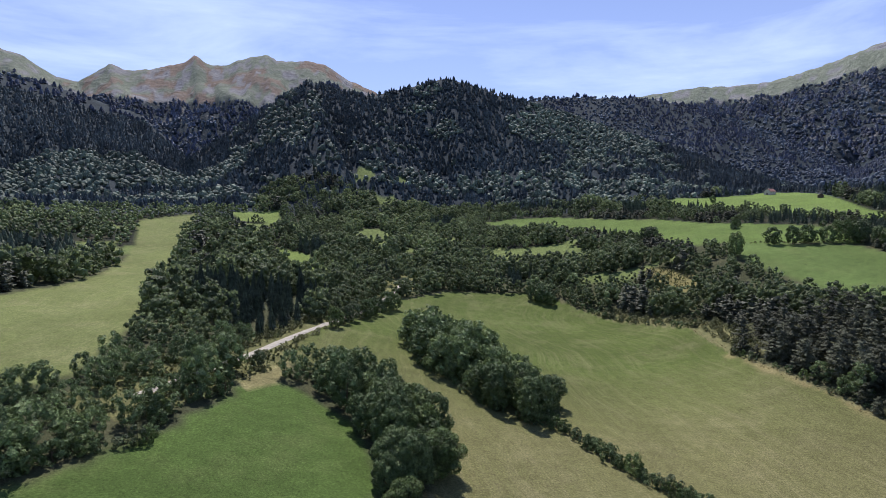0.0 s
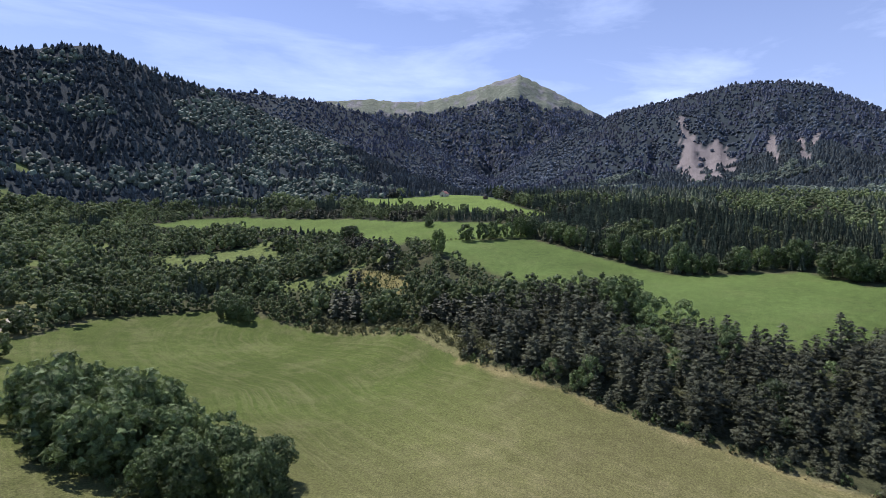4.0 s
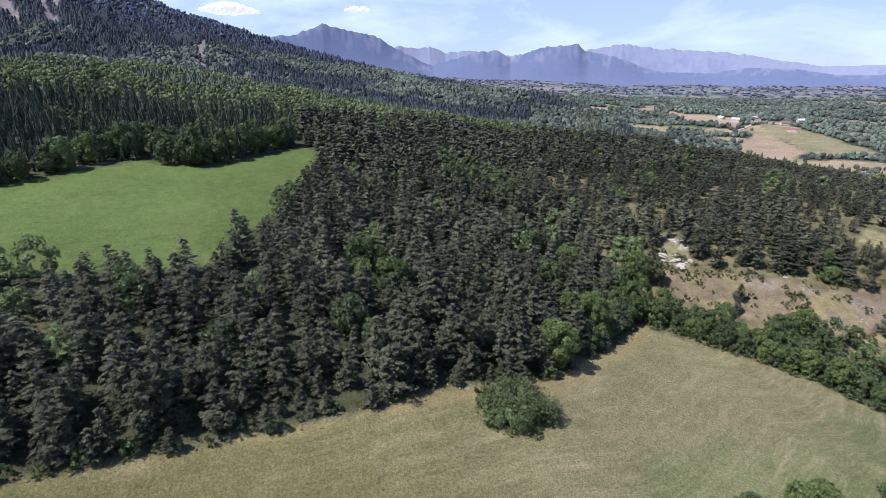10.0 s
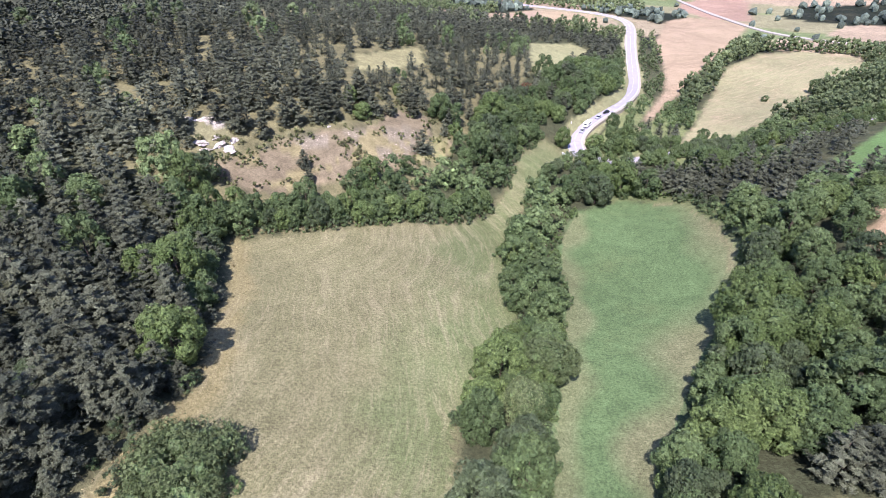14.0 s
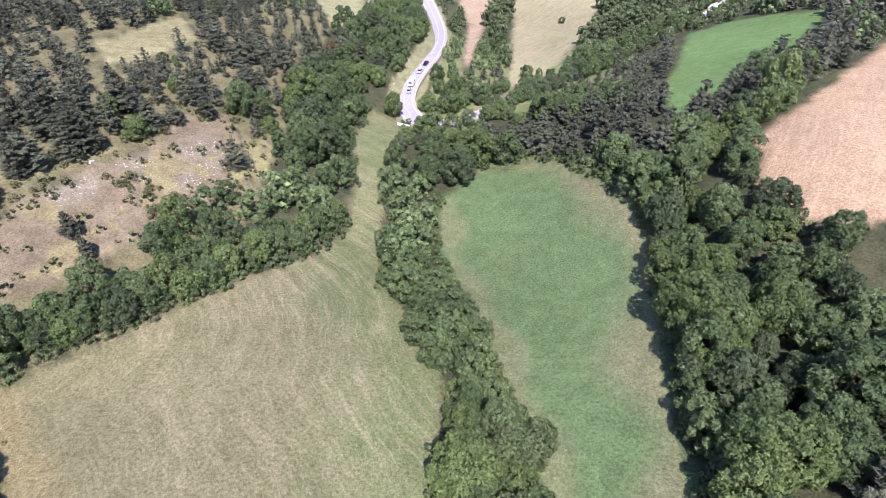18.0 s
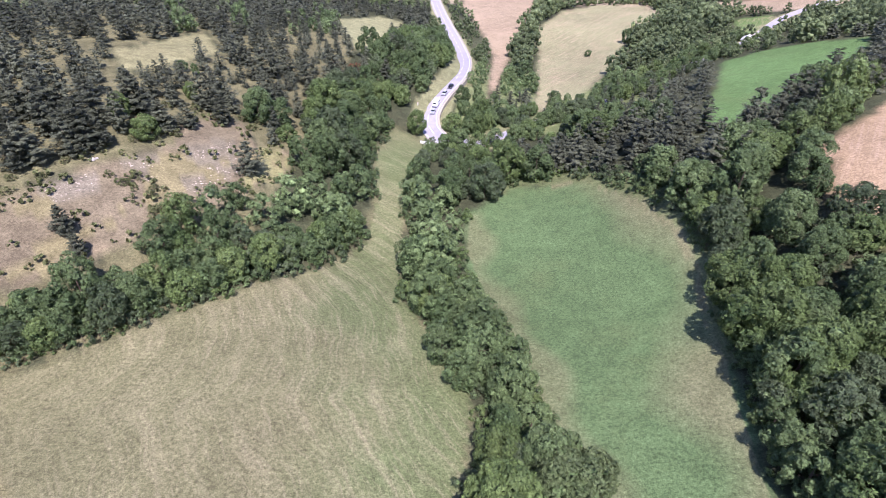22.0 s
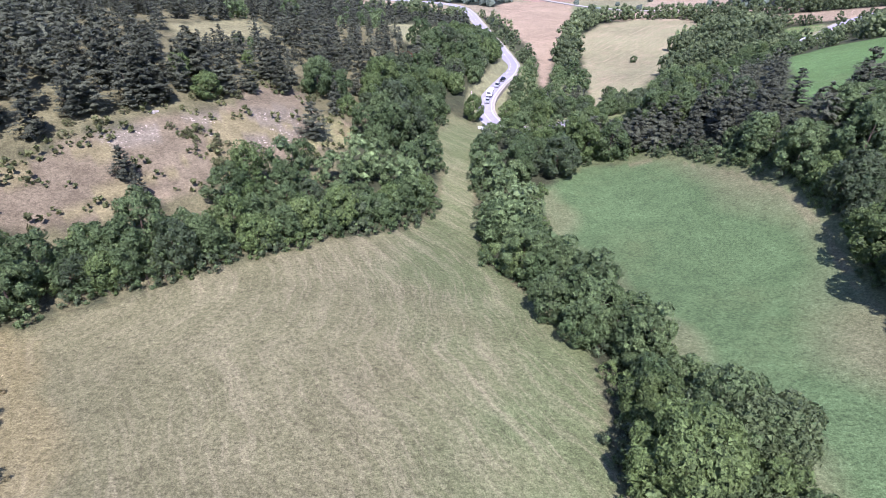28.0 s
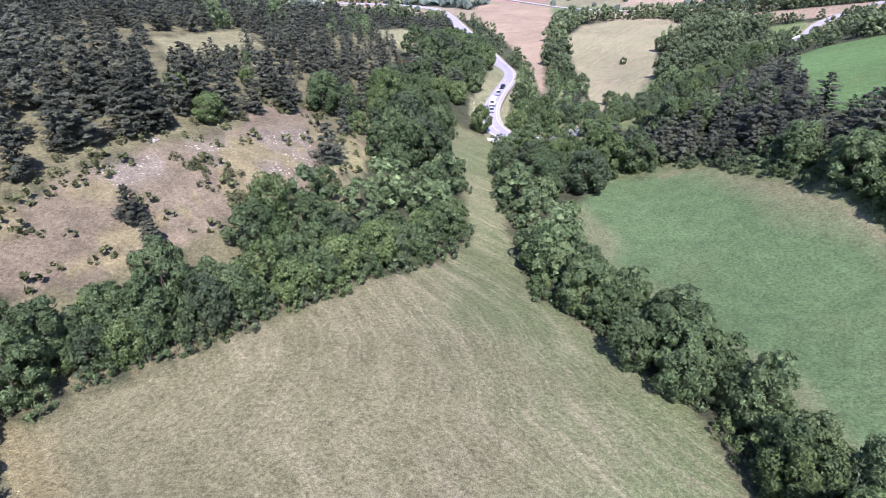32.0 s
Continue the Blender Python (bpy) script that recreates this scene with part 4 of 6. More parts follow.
def spread(x0, x1, y0, y1, step):
    """an uneven grid of places"""
    x, y = np.meshgrid(np.arange(x0, x1, step), np.arange(y0, y1, step * 0.9))
    x = x + (np.arange(len(y))[:, None] % 2) * step * 0.5
    return (x + scatter.uniform(-0.38, 0.38, x.shape) * step).ravel(), (y + scatter.uniform(-0.38, 0.38, y.shape) * step).ravel()


def wooded(x, y, margin=0.0):
    """places where nothing else is: no field, road, lane or rock"""
    ok = np.ones(x.shape, bool)
    for name, outline, *_ in FIELDS:
        ok &= ~inside(outline, x, y)
        if margin:
            ok &= off_line(outline + outline[:1], x, y) > margin
    ok &= ~glade(x, y)
    ok &= (off_line(ROAD, x, y) > 6.0) & (off_line(LANE, x, y) > np.where(y > -100, 2.5, 6)) & ~inside(LANE_GAP, x, y) & ~inside(OLIVE_GAP, x, y) & ~inside(ROCKS, x, y)
    return ok


def plant(meshes, trunk, name, label, category, group, places, low, high, sink=0.25):
    made = {}
    for x, y, s in places:
        k = int(scatter.integers(len(meshes)))
        m = pose(x, y, float(height(x, y)) - sink, scatter.uniform(-3, 3), scatter.uniform(-3, 3), scatter.uniform(0, 360)) @ Matrix.Diagonal((s * scatter.uniform(0.88, 1.12), s * scatter.uniform(0.88, 1.12), s * scatter.uniform(low, high), 1))
        if k not in made:
            made[k] = tree_thing(name, meshes[k], trunk, label, category, group)
            made[k].matrix_basis = m
        else:
            copy_thing(made[k], m).scale = m.to_scale()


def joined(name, shapes, x, y, s, mat, label, category, stretch=(0.85, 1.12), inner_mat=None):
    """many trees in one mesh: copies of a few shapes, turned and scaled"""
    z = height(x, y) - 0.3
    kind_ = scatter.integers(len(shapes), size=len(x))
    vs, fs, tones, inner, k = [], [], [], [], 0
    for n, (v, f) in enumerate(shapes):
        m = np.nonzero(kind_ == n)[0]
        if not len(m):
            continue
        a = scatter.uniform(0, 2 * math.pi, len(m))
        ss = s[m]
        tall = ss * scatter.uniform(*stretch, len(m))
        ca, sa = (np.cos(a) * ss)[:, None], (np.sin(a) * ss)[:, None]
        vx = v[None, :, 0] * ca - v[None, :, 1] * sa + x[m][:, None]
        vy = v[None, :, 0] * sa + v[None, :, 1] * ca + y[m][:, None]
        vz = v[None, :, 2] * tall[:, None] + z[m][:, None]
        vs.append(np.stack([vx, vy, vz], -1).reshape(-1, 3))
        fs.append((f[None] + (np.arange(len(m)) * len(v))[:, None, None]).reshape(-1, f.shape[1]) + k)
        stand = 0.55 * lattice(x[m] / 32, y[m] / 32, 103) + 0.3 * lattice(x[m] / 110, y[m] / 110, 105) + 0.35 * lattice(x[m] / 280, y[m] / 280, 109)
        tones.append(np.repeat(scatter.uniform(-0.6, 0.6, len(m)) + stand, len(v)))
        inner.append(np.tile(inner_faces(f), len(m)))
        k += len(m) * len(v)
    me = plain_mesh(name, np.concatenate(vs), np.concatenate(fs), mat, False, None, np.concatenate(inner), inner_mat)
    me.attributes.new("tone", "FLOAT", "POINT").data.foreach_set("value", np.concatenate(tones).astype(np.float32))
    return tagged(new(name, me), label, category, kind="stuff")


# light shapes for the woods further off
MID_PINES = [pine_shape(13.2, w, 9, 8, 0.58, blunt=q, n=5) for w, q in ((7.9, 0.66), (9.0, 0.55), (7.2, 0.78))]
LOW_PINES = [pine_shape(11.8, w, 6, 3, 0.95, n=4, core=0.66, blunt=q) for w, q in ((9.2, 0.55), (10.2, 0.45), (8.4, 0.65))]
LOW_BROADS = [broad_shape(10.0, w, 12, 13, 0.5, 0.05, 0.5, 0.86) for w in (9.0, 8.2, 9.6, 7.6)]
EDGE_BROADS = [broad_shape(10.0, w, 4, 5, 0.95, 0.05, 0.3, 1.15) for w in (9.0, 8.2, 9.6)]
MID_BROADS = [broad_shape(10.5, w, 15, 30, 0.56, 0.05, 0.5, 0.58, True) for w in (9.0, 8.2, 9.6)]


def far_cone(tall, wide, tiers):
    """a conifer far off: ragged stacked skirts over a full crown"""
    v, f = [], []
    for k in range(tiers):
        z0 = tall * (0.02 + 0.62 * k / tiers)
        r = wide * 0.5 * (1 - 0.62 * k / tiers)
        b = len(v)
        v.append((rng.normal() * 0.3, rng.normal() * 0.3, tall if k == tiers - 1 else min(tall, z0 + tall * (0.75 / tiers + 0.2))))
        for i in range(6):
            a = i * 1.0472 + k * 0.6
            q = r * rng.uniform(0.72, 1.2)
            v.append((math.cos(a) * q, math.sin(a) * q, z0 + tall * rng.uniform(-0.02, 0.12)))
        f += [(b, b + 1 + i, b + 1 + (i + 1) % 6) for i in range(6)]
    return np.array(v), np.array(f)


def spruce_shape(tall, wide, tiers):
    """a spruce: tiers of drooping, uneven boughs that end in points"""
    v, f = [], []
    for k in range(tiers):
        z0 = tall * (0.03 + 0.9 * (k / tiers) ** 0.92)
        r = wide * 0.5 * (1 - 0.93 * k / tiers) * rng.uniform(0.85, 1.12)
        b = len(v)
        v.append((0, 0, min(tall, z0 + tall * 0.17)))
        for i in range(16):
            a = i * math.pi / 8 + k * 0.7
            q = r * (rng.uniform(0.8, 1.25) if i % 2 else rng.uniform(0.4, 0.6))
            v.append((math.cos(a) * q, math.sin(a) * q, z0 + (rng.uniform(-0.5, 0.1) if i % 2 else 0.35)))
        f += [(b, b + 1 + i, b + 1 + (i + 1) % 16) for i in range(16)]
    return np.array(v), np.array(f)


def far_round(tall, wide):
    """a broadleaved tree far off: an uneven clump of 20 faces"""
    return ICO_V * rng.uniform(0.7, 1.2, (len(ICO_V), 1)) * np.array((wide * 0.5, wide * 0.5, tall * 0.5)) + np.array((0, 0, tall * 0.4)), ICO_F[ICO_V[ICO_F].mean(1)[:, 2] > -0.6]


FAR_CONES = [far_cone(h, w, 2) for h, w in ((12.5, 9.6), (11.5, 10.6), (13.5, 8.8))]
HEDGE_ROUNDS = [far_round(9, w) for w in (9, 10, 8)]
MID_CONES = [far_cone(13, w, 5) for w in (7.4, 8.2, 6.6)]
SLIM_CONES = [far_cone(h, w, 3) for h, w in ((11.5, 8.2), (10.5, 9.0), (13, 7.4))]
TALL_SPRUCES = [spruce_shape(h, w, 13) for h, w in ((14, 5.6), (12.5, 6.2), (15.5, 5.4))]

# near woods, tree by tree
x, y = spread(-330, 330, -640, 480, 6.6)
ok = wooded(x, y, 3.0)
away = np.degrees(np.arctan2(-(x - 117), y - 60)) % 360
east = ((x > 75) & (y > -30) & (y < 75)) | ((away > 223) & (away < 312))
ok &= ~east & ~inside(CLEARING, x, y)
x, y = x[ok], y[ok]
hx, hy = spread(70, 175, -195, -35, 5.4)
island = inside(HEDGE_ISLAND, hx, hy) | inside(HEDGE_CLUMP, hx, hy)
x, y = np.concatenate([x, hx[island]]), np.concatenate([y, hy[island]])
patchy = lattice(x / 30, y / 30, 71)
north_hedge = (off_line([(-95, 60), (-70, 68), (-56, 80), (-33, 106), (-28, 119), (-30, 167), (-28, 197)], x, y) < 25) & (y > 60)
pine_zone = (x < -24) & (y > -135) & (y < 420) & ~north_hedge & ~((x < -120) & (y < -55))
belt_pine = (x > 12) & (y > 146) & (y < 250) & (patchy > -0.6)
pine = (pine_zone & (patchy < np.where(y > 60, 0.8, 0.4))) | belt_pine | ((y < -135) & (x < 0) & (patchy < -0.5)) | ((x > 20) & (y > -30) & (y < 170) & (patchy < -0.5)) | ((x > 240) & (y < -150) & (patchy < -0.45))
spruce = ((x > 172) & (x < 235) & (y < -118) & (y > -235) & (lattice(x / 26, y / 26, 79) > -0.35) & (x - 172 < (-118 - y) * 1.2)) | ((x < -150) & (y < -60) & (patchy > 0.15)) | ((y < -330) & (lattice(x / 55, y / 55, 73) > 0.5))
spruce |= (x < -160) & (y < -62) & (y > -330) & (lattice(x / 30, y / 30, 75) > -0.3)
pine &= ~spruce & (lattice(x / 7, y / 7, 113) < 0.66) & ~((off_line(UPPER[9:] + UPPER[:1], x, y) < 26) & (x > -100) & (y < -115) & (patchy > np.where(y < -170, -2, -0.35)))
roadside = (off_line(ROAD, x, y) < 30) & ~pine_zone
thin = scatter.uniform(size=x.shape)
sparse = (off_line([(-112, 96), (-98, 112), (-86, 128), (-80, 150), (-60, 158)], x, y) < 4) & (thin < 0.3)
sparse |= (off_line(SCRUB_EDGE, x, y) < 10) & (thin < 0.9) | (off_line(BANK_ROW, x, y) < 6)
sparse |= (lattice(x / 22, y / 22, 77) > 0.45) & (x < -95) & (y > 60) & (y < 260) & (thin < 0.3)
hedge = inside(HEDGE_ISLAND, x, y) | inside(HEDGE_CLUMP, x, y)
pine &= ~hedge
spruce &= ~hedge
size_cut = pine & (x < -150) & (y > 60)
edge_row = np.min([off_line(o, x, y) for o in (MEADOW, LUSH)], 0) < 9
broad_thin = ~pine & ~hedge & ~spruce & ~((x > 165) & (y > -125)) & (thin < np.where(edge_row | (x > 40) & (y > 10), 0.1, 0.3))
keep = ~sparse & ~broad_thin
x, y, pine, roadside, spruce, size_cut = x[keep], y[keep], pine[keep], roadside[keep], spruce[keep], size_cut[keep]
close = np.minimum(off_line([(60, -45), (20, -32), (-3, 5), (-32, 20)], x, y), off_line([(112, 10), (98, -24), (60, -45)], x, y) * 1.1)
close = np.minimum(close, off_line([(-98, 120), (-75, 160), (-40, 205), (15, 175), (45, 165)], x, y) + 45)
close = np.minimum(close, off_line([(50, 15), (58, 90), (72, 150)], x, y) + 50)
rank_p, rank_b = np.argsort(np.where(pine, close, 1e9)), np.argsort(np.where(~pine & ~spruce, close, 1e9))
near_p, near_b = rank_p[: min(300, pine.sum())], rank_b[: min(300, (~pine & ~spruce).sum())]
size = scatter.uniform(0.55, 1.2, x.shape) * np.where(roadside, 0.65, 1.0) * np.where(pine & (x > -150) & (y > 95), 0.86, 1.0) * np.where(pine & (y > 170), 0.86, 1.0) * np.where(size_cut, 0.82, 1.0) * np.where((x < -150) & (y > 220), 0.72, 1.0) * np.where(~pine & ~spruce & (y < -130), 1.2, 1.0)
low_view = (np.min([off_line(o + o[:1], x, y) for o in (SECOND, THIRD)], 0) < 38) & (x > -235)
low_view |= (off_line(UPPER[9:] + UPPER[:1], x, y) < 30) & (x > -100) & (y < -170)
low_view |= (off_line([(190, -300), (225, -335)], x, y) < 32) | (off_line([(278, -500), (318, -498)], x, y) < 34)
size = size * np.where(low_view, 0.66, 1.0) * np.where((off_line(GLADE_D, x, y) < 26) & (y < 190), 0.66, 1.0) * np.where((off_line(GLADE_E, x, y) < 30) & (x < -45), 0.75, 1.0) * np.where(off_line(SIDE_ROAD, x, y) < 8, 0.85, 1.0) * np.where(off_line([(60, 72), (66, 88), (68, 104), (74, 116)], x, y) < 9, 0.75, 1.0) * np.where((x > 183) & (x < 235) & (y < -40) & (y > -150), 0.72, 1.0)
stand_tall = ~pine & ~spruce & (y < -130)
size = size * np.where(stand_tall, 1 + 0.34 * lattice(x / 38, y / 38, 107), 1.0) * np.where((x < -45) & (y > 60) & (off_line(MEADOW[11:17], x, y) < 22), 0.8, 1.0)
for ps, bs, a, b_ in ((PINES, BROADS, 0, 85), (PINES_PLAIN, BROADS_PLAIN, 85, 300)):
    plant(ps, PINE_TRUNK, "pine_tree", "dark grey-green pine in the dense wood", "pine tree", "pines of the wood", [(x[i], y[i], size[i]) for i in near_p[a:b_]], 0.85, 1.15)
    plant(bs, BROAD_TRUNK, "broadleaf_tree", "green leafy hedgerow tree with a full crown", "tree", "broadleaved trees of the hedges", [(x[i], y[i], size[i]) for i in near_b[a:b_]], 0.85, 1.2)
rest = np.ones(len(x), bool)
rest[near_p], rest[near_b] = False, False
mp, mb, ms = rest & pine, rest & ~pine & ~spruce, rest & spruce
for close_by, ps, bs in ((True, MID_PINES, MID_BROADS), (False, LOW_PINES, LOW_BROADS)):
    p_, b_ = mp & ((close < 160) == close_by), mb & ((close < 150) == close_by)
    joined("pine_woods", ps, x[p_], y[p_], size[p_], M_PINE if close_by else M_PINE_WOOD, "dark pine woods on the ridge", "woods", inner_mat=M_PINE_WOOD)
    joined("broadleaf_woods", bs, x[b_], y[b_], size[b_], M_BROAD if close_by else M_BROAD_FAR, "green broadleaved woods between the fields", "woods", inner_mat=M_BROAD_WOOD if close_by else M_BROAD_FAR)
joined("spruce_woods", TALL_SPRUCES, x[ms], y[ms], size[ms], M_SPRUCE, "dark pointed spruce stand by the lane", "woods")

# woods on the hills and mountain slopes
reach = np.random.default_rng(5)


def far_ring(r0, r1, h0, h1, step):
    """places spread evenly over a sector"""
    n = int((r1 * r1 - r0 * r0) * radians(h1 - h0) / 2 / step ** 2)
    r = np.sqrt(reach.uniform(r0 * r0, r1 * r1, n))
    h = np.radians(reach.uniform(h0, h1, n))
    return HUB[0] - np.sin(h) * r, HUB[1] + np.cos(h) * r


for r0, r1, h0, h1, step, grow in ((330, 640, 66, 238, 7.2, 0.78), (640, 1300, 60, 229, 6.4, 0.82), (1300, 2300, 84, 226, 13.5, 1.0), (2300, 4250, 112, 226, 23, 1.95)):
    fx, fy = far_ring(r0, r1, h0, h1, step)
    fr, fh = polar(fx, fy)
    fz = height(fx, fy)
    ok = wooded(fx, fy, 2.0)
    if r0 < 640:
        ok &= ~((np.abs(fx) < 330) & (fy > -640) & (fy < 480))
    tops = fz + lattice(fx / 160, fy / 160, 51) * 55 + lattice(fx / 45, fy / 45, 53) * 25
    ok &= ~((fr > 2300) & (tops > np.interp(fh, *TREE_LINE)))
    ok &= ~scar(fx, fy, fz)
    fx, fy = fx[ok], fy[ok]
    fh_ = polar(fx, fy)[1]
    conifer = 0.7 * lattice(fx / 290, fy / 290, 85) + lattice(fx / 120, fy / 120, 81) + 0.5 * lattice(fx / 30, fy / 30, 83) > np.where((fh_ > 84) & (fh_ < 138) & (r0 < 640), 0.12, np.interp(r0, [300, 600, 700, 1300], [0.25, -0.25, -0.25, -0.15]))
    fs = reach.uniform(0.75, 1.25, len(fx)) * grow
    # from the second ring outwards the leaf colours carry painted haze
    joined("hill_spruces", FAR_CONES if r0 > 1200 else SLIM_CONES if r0 > 600 else MID_CONES, fx[conifer], fy[conifer], fs[conifer], (M_SLOPE_DARK_HAZE if r0 > 1200 else M_HILL_DARK_HAZE) if r0 > 600 else M_SPRUCE, "dark spruce forest on the slopes, haze-blue far off", "forest", (0.62, 0.88) if r0 > 1200 else (0.7, 0.95))
    joined("hill_broadleaves", HEDGE_ROUNDS if r0 > 600 else EDGE_BROADS, fx[~conifer], fy[~conifer], fs[~conifer], (M_SLOPE_LEAF_HAZE if r0 > 1200 else M_HILL_LEAF_HAZE) if r0 > 600 else M_BROAD_FAR, "broadleaved forest on the slopes, green nearby, haze-blue far off", "forest")

# hedges and copses of the far farmland
fx, fy = far_ring(430, 2600, 0, 66, 11)
ex, ey = far_ring(430, 1500, 300, 360, 16)
fx, fy = np.concatenate([fx, ex]), np.concatenate([fy, ey])
fi, fe = farmland(fx, fy)
fr, fh = polar(fx, fy)
ok = wooded(fx, fy, 2.0) & ((fi <= np.where(valley_woods(fr, fh), 0.68, 0.42)) | (fe < 4.5)) & ((np.abs(fx) > 330) | (fy > 480))
fx, fy, fr = fx[ok], fy[ok], fr[ok]
joined("farmland_trees", HEDGE_ROUNDS, fx, fy, reach.uniform(0.6, 1.1, len(fx)) * np.interp(fr, [430, 2600], [0.9, 1.6]), M_HILL_LEAF_HAZE, "hedges and copses between far fields", "woods")
fx, fy = far_ring(2600, 4650, 0, 104, 46)
fi, fe = farmland(fx, fy)
ok = ((fi <= 0.5) | (fe < 12)) & wooded(fx, fy, 2.0)
fx, fy = fx[ok], fy[ok]
joined("farmland_trees", HEDGE_ROUNDS, fx, fy, reach.uniform(1.2, 2.8, len(fx)), M_SLOPE_LEAF_HAZE, "copses of the far plain, tinted with painted haze", "woods", (0.3, 0.55))
# woods and tree belts behind the road's far bend
FAR_WOODS = [
    [(-190, 574), (-80, 576), (-40, 586), (-20, 610), (-37, 696), (-80, 804), (-114, 742), (-139, 663), (-185, 610)],
    [(-382, 733), (-299, 772), (-207, 854), (-249, 1000), (-166, 1183), (-219, 1247), (-296, 1088), (-333, 828)],
    [(-343, 653), (-241, 560), (-211, 574), (-259, 693), (-323, 709), (-370, 703)],
    [(-24, 1270), (37, 1006), (81, 957), (85, 1327), (-28, 1318)],
]
for outline in FAR_WOODS:
    fx, fy = spread(-400, 100, 560, 1340, 8.5)
    ok = inside(outline, fx, fy) & (off_line(ROAD, fx, fy) > 11) & (np.hypot(fx + 180, fy - 740) > 24) & (np.hypot(fx + 152, fy - 1010) > 26) & (lattice(fx / 24, fy / 24, 87) > -0.55)
    fx, fy = fx[ok], fy[ok]
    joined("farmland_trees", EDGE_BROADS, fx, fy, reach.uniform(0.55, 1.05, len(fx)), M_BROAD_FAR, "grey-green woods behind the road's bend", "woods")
fx, fy = far_ring(430, 1000, 26, 66, 6.6)
fr, fh = polar(fx, fy)
ok = wooded(fx, fy, 2.0) & ((np.abs(fx) > 330) | (fy > 480)) & (fr < np.interp(fh, [26, 40, 48, 60, 66], [620, 600, 520, 560, 1000]))
joined("ridge_pines", FAR_CONES, fx[ok], fy[ok], reach.uniform(0.55, 0.9, ok.sum()), M_PINE_WOOD, "pine wood behind the ridge", "woods")

# ---- shrubs, hedge bottoms and lone trees ----
def along(line, step, off=0.0, wobble=0.8):
    """places along a plan line, set off to its left side"""
    p = spline(line, step)
    d = np.gradient(p, axis=0)
    d /= np.linalg.norm(d, axis=1, keepdims=True) + 1e-9
    side = np.stack([-d[:, 1], d[:, 0]], 1)
    return p + side * off + scatter.normal(size=p.shape) * wobble


bush_spots = []
for line, step, off, lo, hi in ((MEADOW[12:17], 3.0, 1.8, 0.55, 1.0), (MEADOW[12:16], 3.8, 5.5, 0.9, 1.5), (MEADOW[17:20], 3.4, 1.5, 0.5, 0.9), (MEADOW[20:28], 3.2, 1.8, 0.5, 0.95), (LUSH[9:], 3.4, 1.6, 0.5, 0.95), (LUSH[:9], 3.6, 2.0, 0.5, 0.95), (LUSH[:6], 3.2, 5.0, 0.6, 1.1), (LUSH[:5], 3.4, 8.5, 0.7, 1.2),
                                (MEADOW[5:11], 6.0, 1.5, 0.4, 0.9), (MEADOW[2:5], 5.0, 2.0, 0.5, 1.1), (HEDGE_LOW, 2.3, 0.0, 0.75, 1.25), (HEDGE_LOW, 3.0, 2.2, 0.6, 1.0), (HEDGE_ISLAND[:5], 4.0, -0.5, 0.5, 0.9), ([(192, -30), (186, -42), (178, -50), (180, -64), (172, -80)], 3.2, 2.0, 0.7, 1.3), ([(160, -100), (150, -98), (140, -86), (131, -72), (124, -55)], 4.0, 0.0, 0.7, 1.2)):
    for q in along(line, step, off):
        bush_spots.append((q[0], q[1], scatter.uniform(lo, hi)))
plant(BUSHES, BUSH_TRUNK, "bush", "rounded green shrub at the field edge", "bush", "shrubs along the field edges", [q for q in bush_spots if q[1] > 0], 0.8, 1.25, 0.15)
plant(BUSHES, BUSH_TRUNK, "hedge_shrub", "dark green shrub in the hedge across the meadow", "shrub", "shrubs of the southern hedges", [q for q in bush_spots if q[1] <= 0], 0.8, 1.25, 0.15)

thorn_x, thorn_y = spread(52, 82, 52, 100, 4.5)
thorn = (off_line([(58, 56), (64, 74), (68, 90)], thorn_x, thorn_y) < 9) & ~inside(WHEAT, thorn_x, thorn_y) & ~inside(CLEARING, thorn_x, thorn_y)
bush_fill = [(a, c, scatter.uniform(0.6, 1.2)) for a, c in zip(thorn_x[thorn], thorn_y[thorn])]
plant(BUSHES, BUSH_TRUNK, "thorn_bush", "tangled green shrub between the tree belt and the wheat", "bush", "shrubs beside the wheat", bush_fill, 0.8, 1.2, 0.15)
shrub_x, shrub_y = spread(-90, -60, 100, 120, 4.0)
green_ = inside(SHRUBBY, shrub_x, shrub_y)
band_x, band_y = spread(-125, -55, 75, 165, 4.5)
band_k = (off_line([(-110, 84), (-99, 98), (-90, 112), (-86, 124), (-79, 136), (-78, 150), (-64, 158)], band_x, band_y) < 8) & ~inside(SCREE, band_x, band_y) & (scatter.uniform(size=band_x.shape) < 0.4)
shrub_x, shrub_y, green_ = np.concatenate([shrub_x, band_x]), np.concatenate([shrub_y, band_y]), np.concatenate([green_, band_k])
plant(BANK_BUSHES, BUSH_TRUNK, "bank_shrub", "low olive shrub on the stony bank", "bush", "shrubs on the stony bank", [(a, c, scatter.uniform(0.45, 0.85)) for a, c in zip(shrub_x[green_], shrub_y[green_])], 0.7, 1.0, 0.15)
scrub = [(q[0], q[1], scatter.uniform(0.5, 1.0)) for off_ in (1.0, 4.0, 7.0, 10.0) for q in along(SCRUB_EDGE, 2.8, off_, 1.3)] + [(q[0], q[1], scatter.uniform(0.35, 0.6)) for q in along(BANK_ROW, 3.0, 0.0, 0.6)]
plant(BANK_BUSHES, BUSH_TRUNK, "scrub_bush", "low olive scrub bush at the pasture's edge", "bush", "scrub along the southern field edges", scrub, 0.7, 1.1, 0.15)
lane_scrub = [(q[0], q[1], scatter.uniform(0.3, 0.75)) for off_ in (4.2, 6.5, 9.0, 11.5, -4.5) for q in along(LANE[1:5], 4.0, off_, 1.3)]
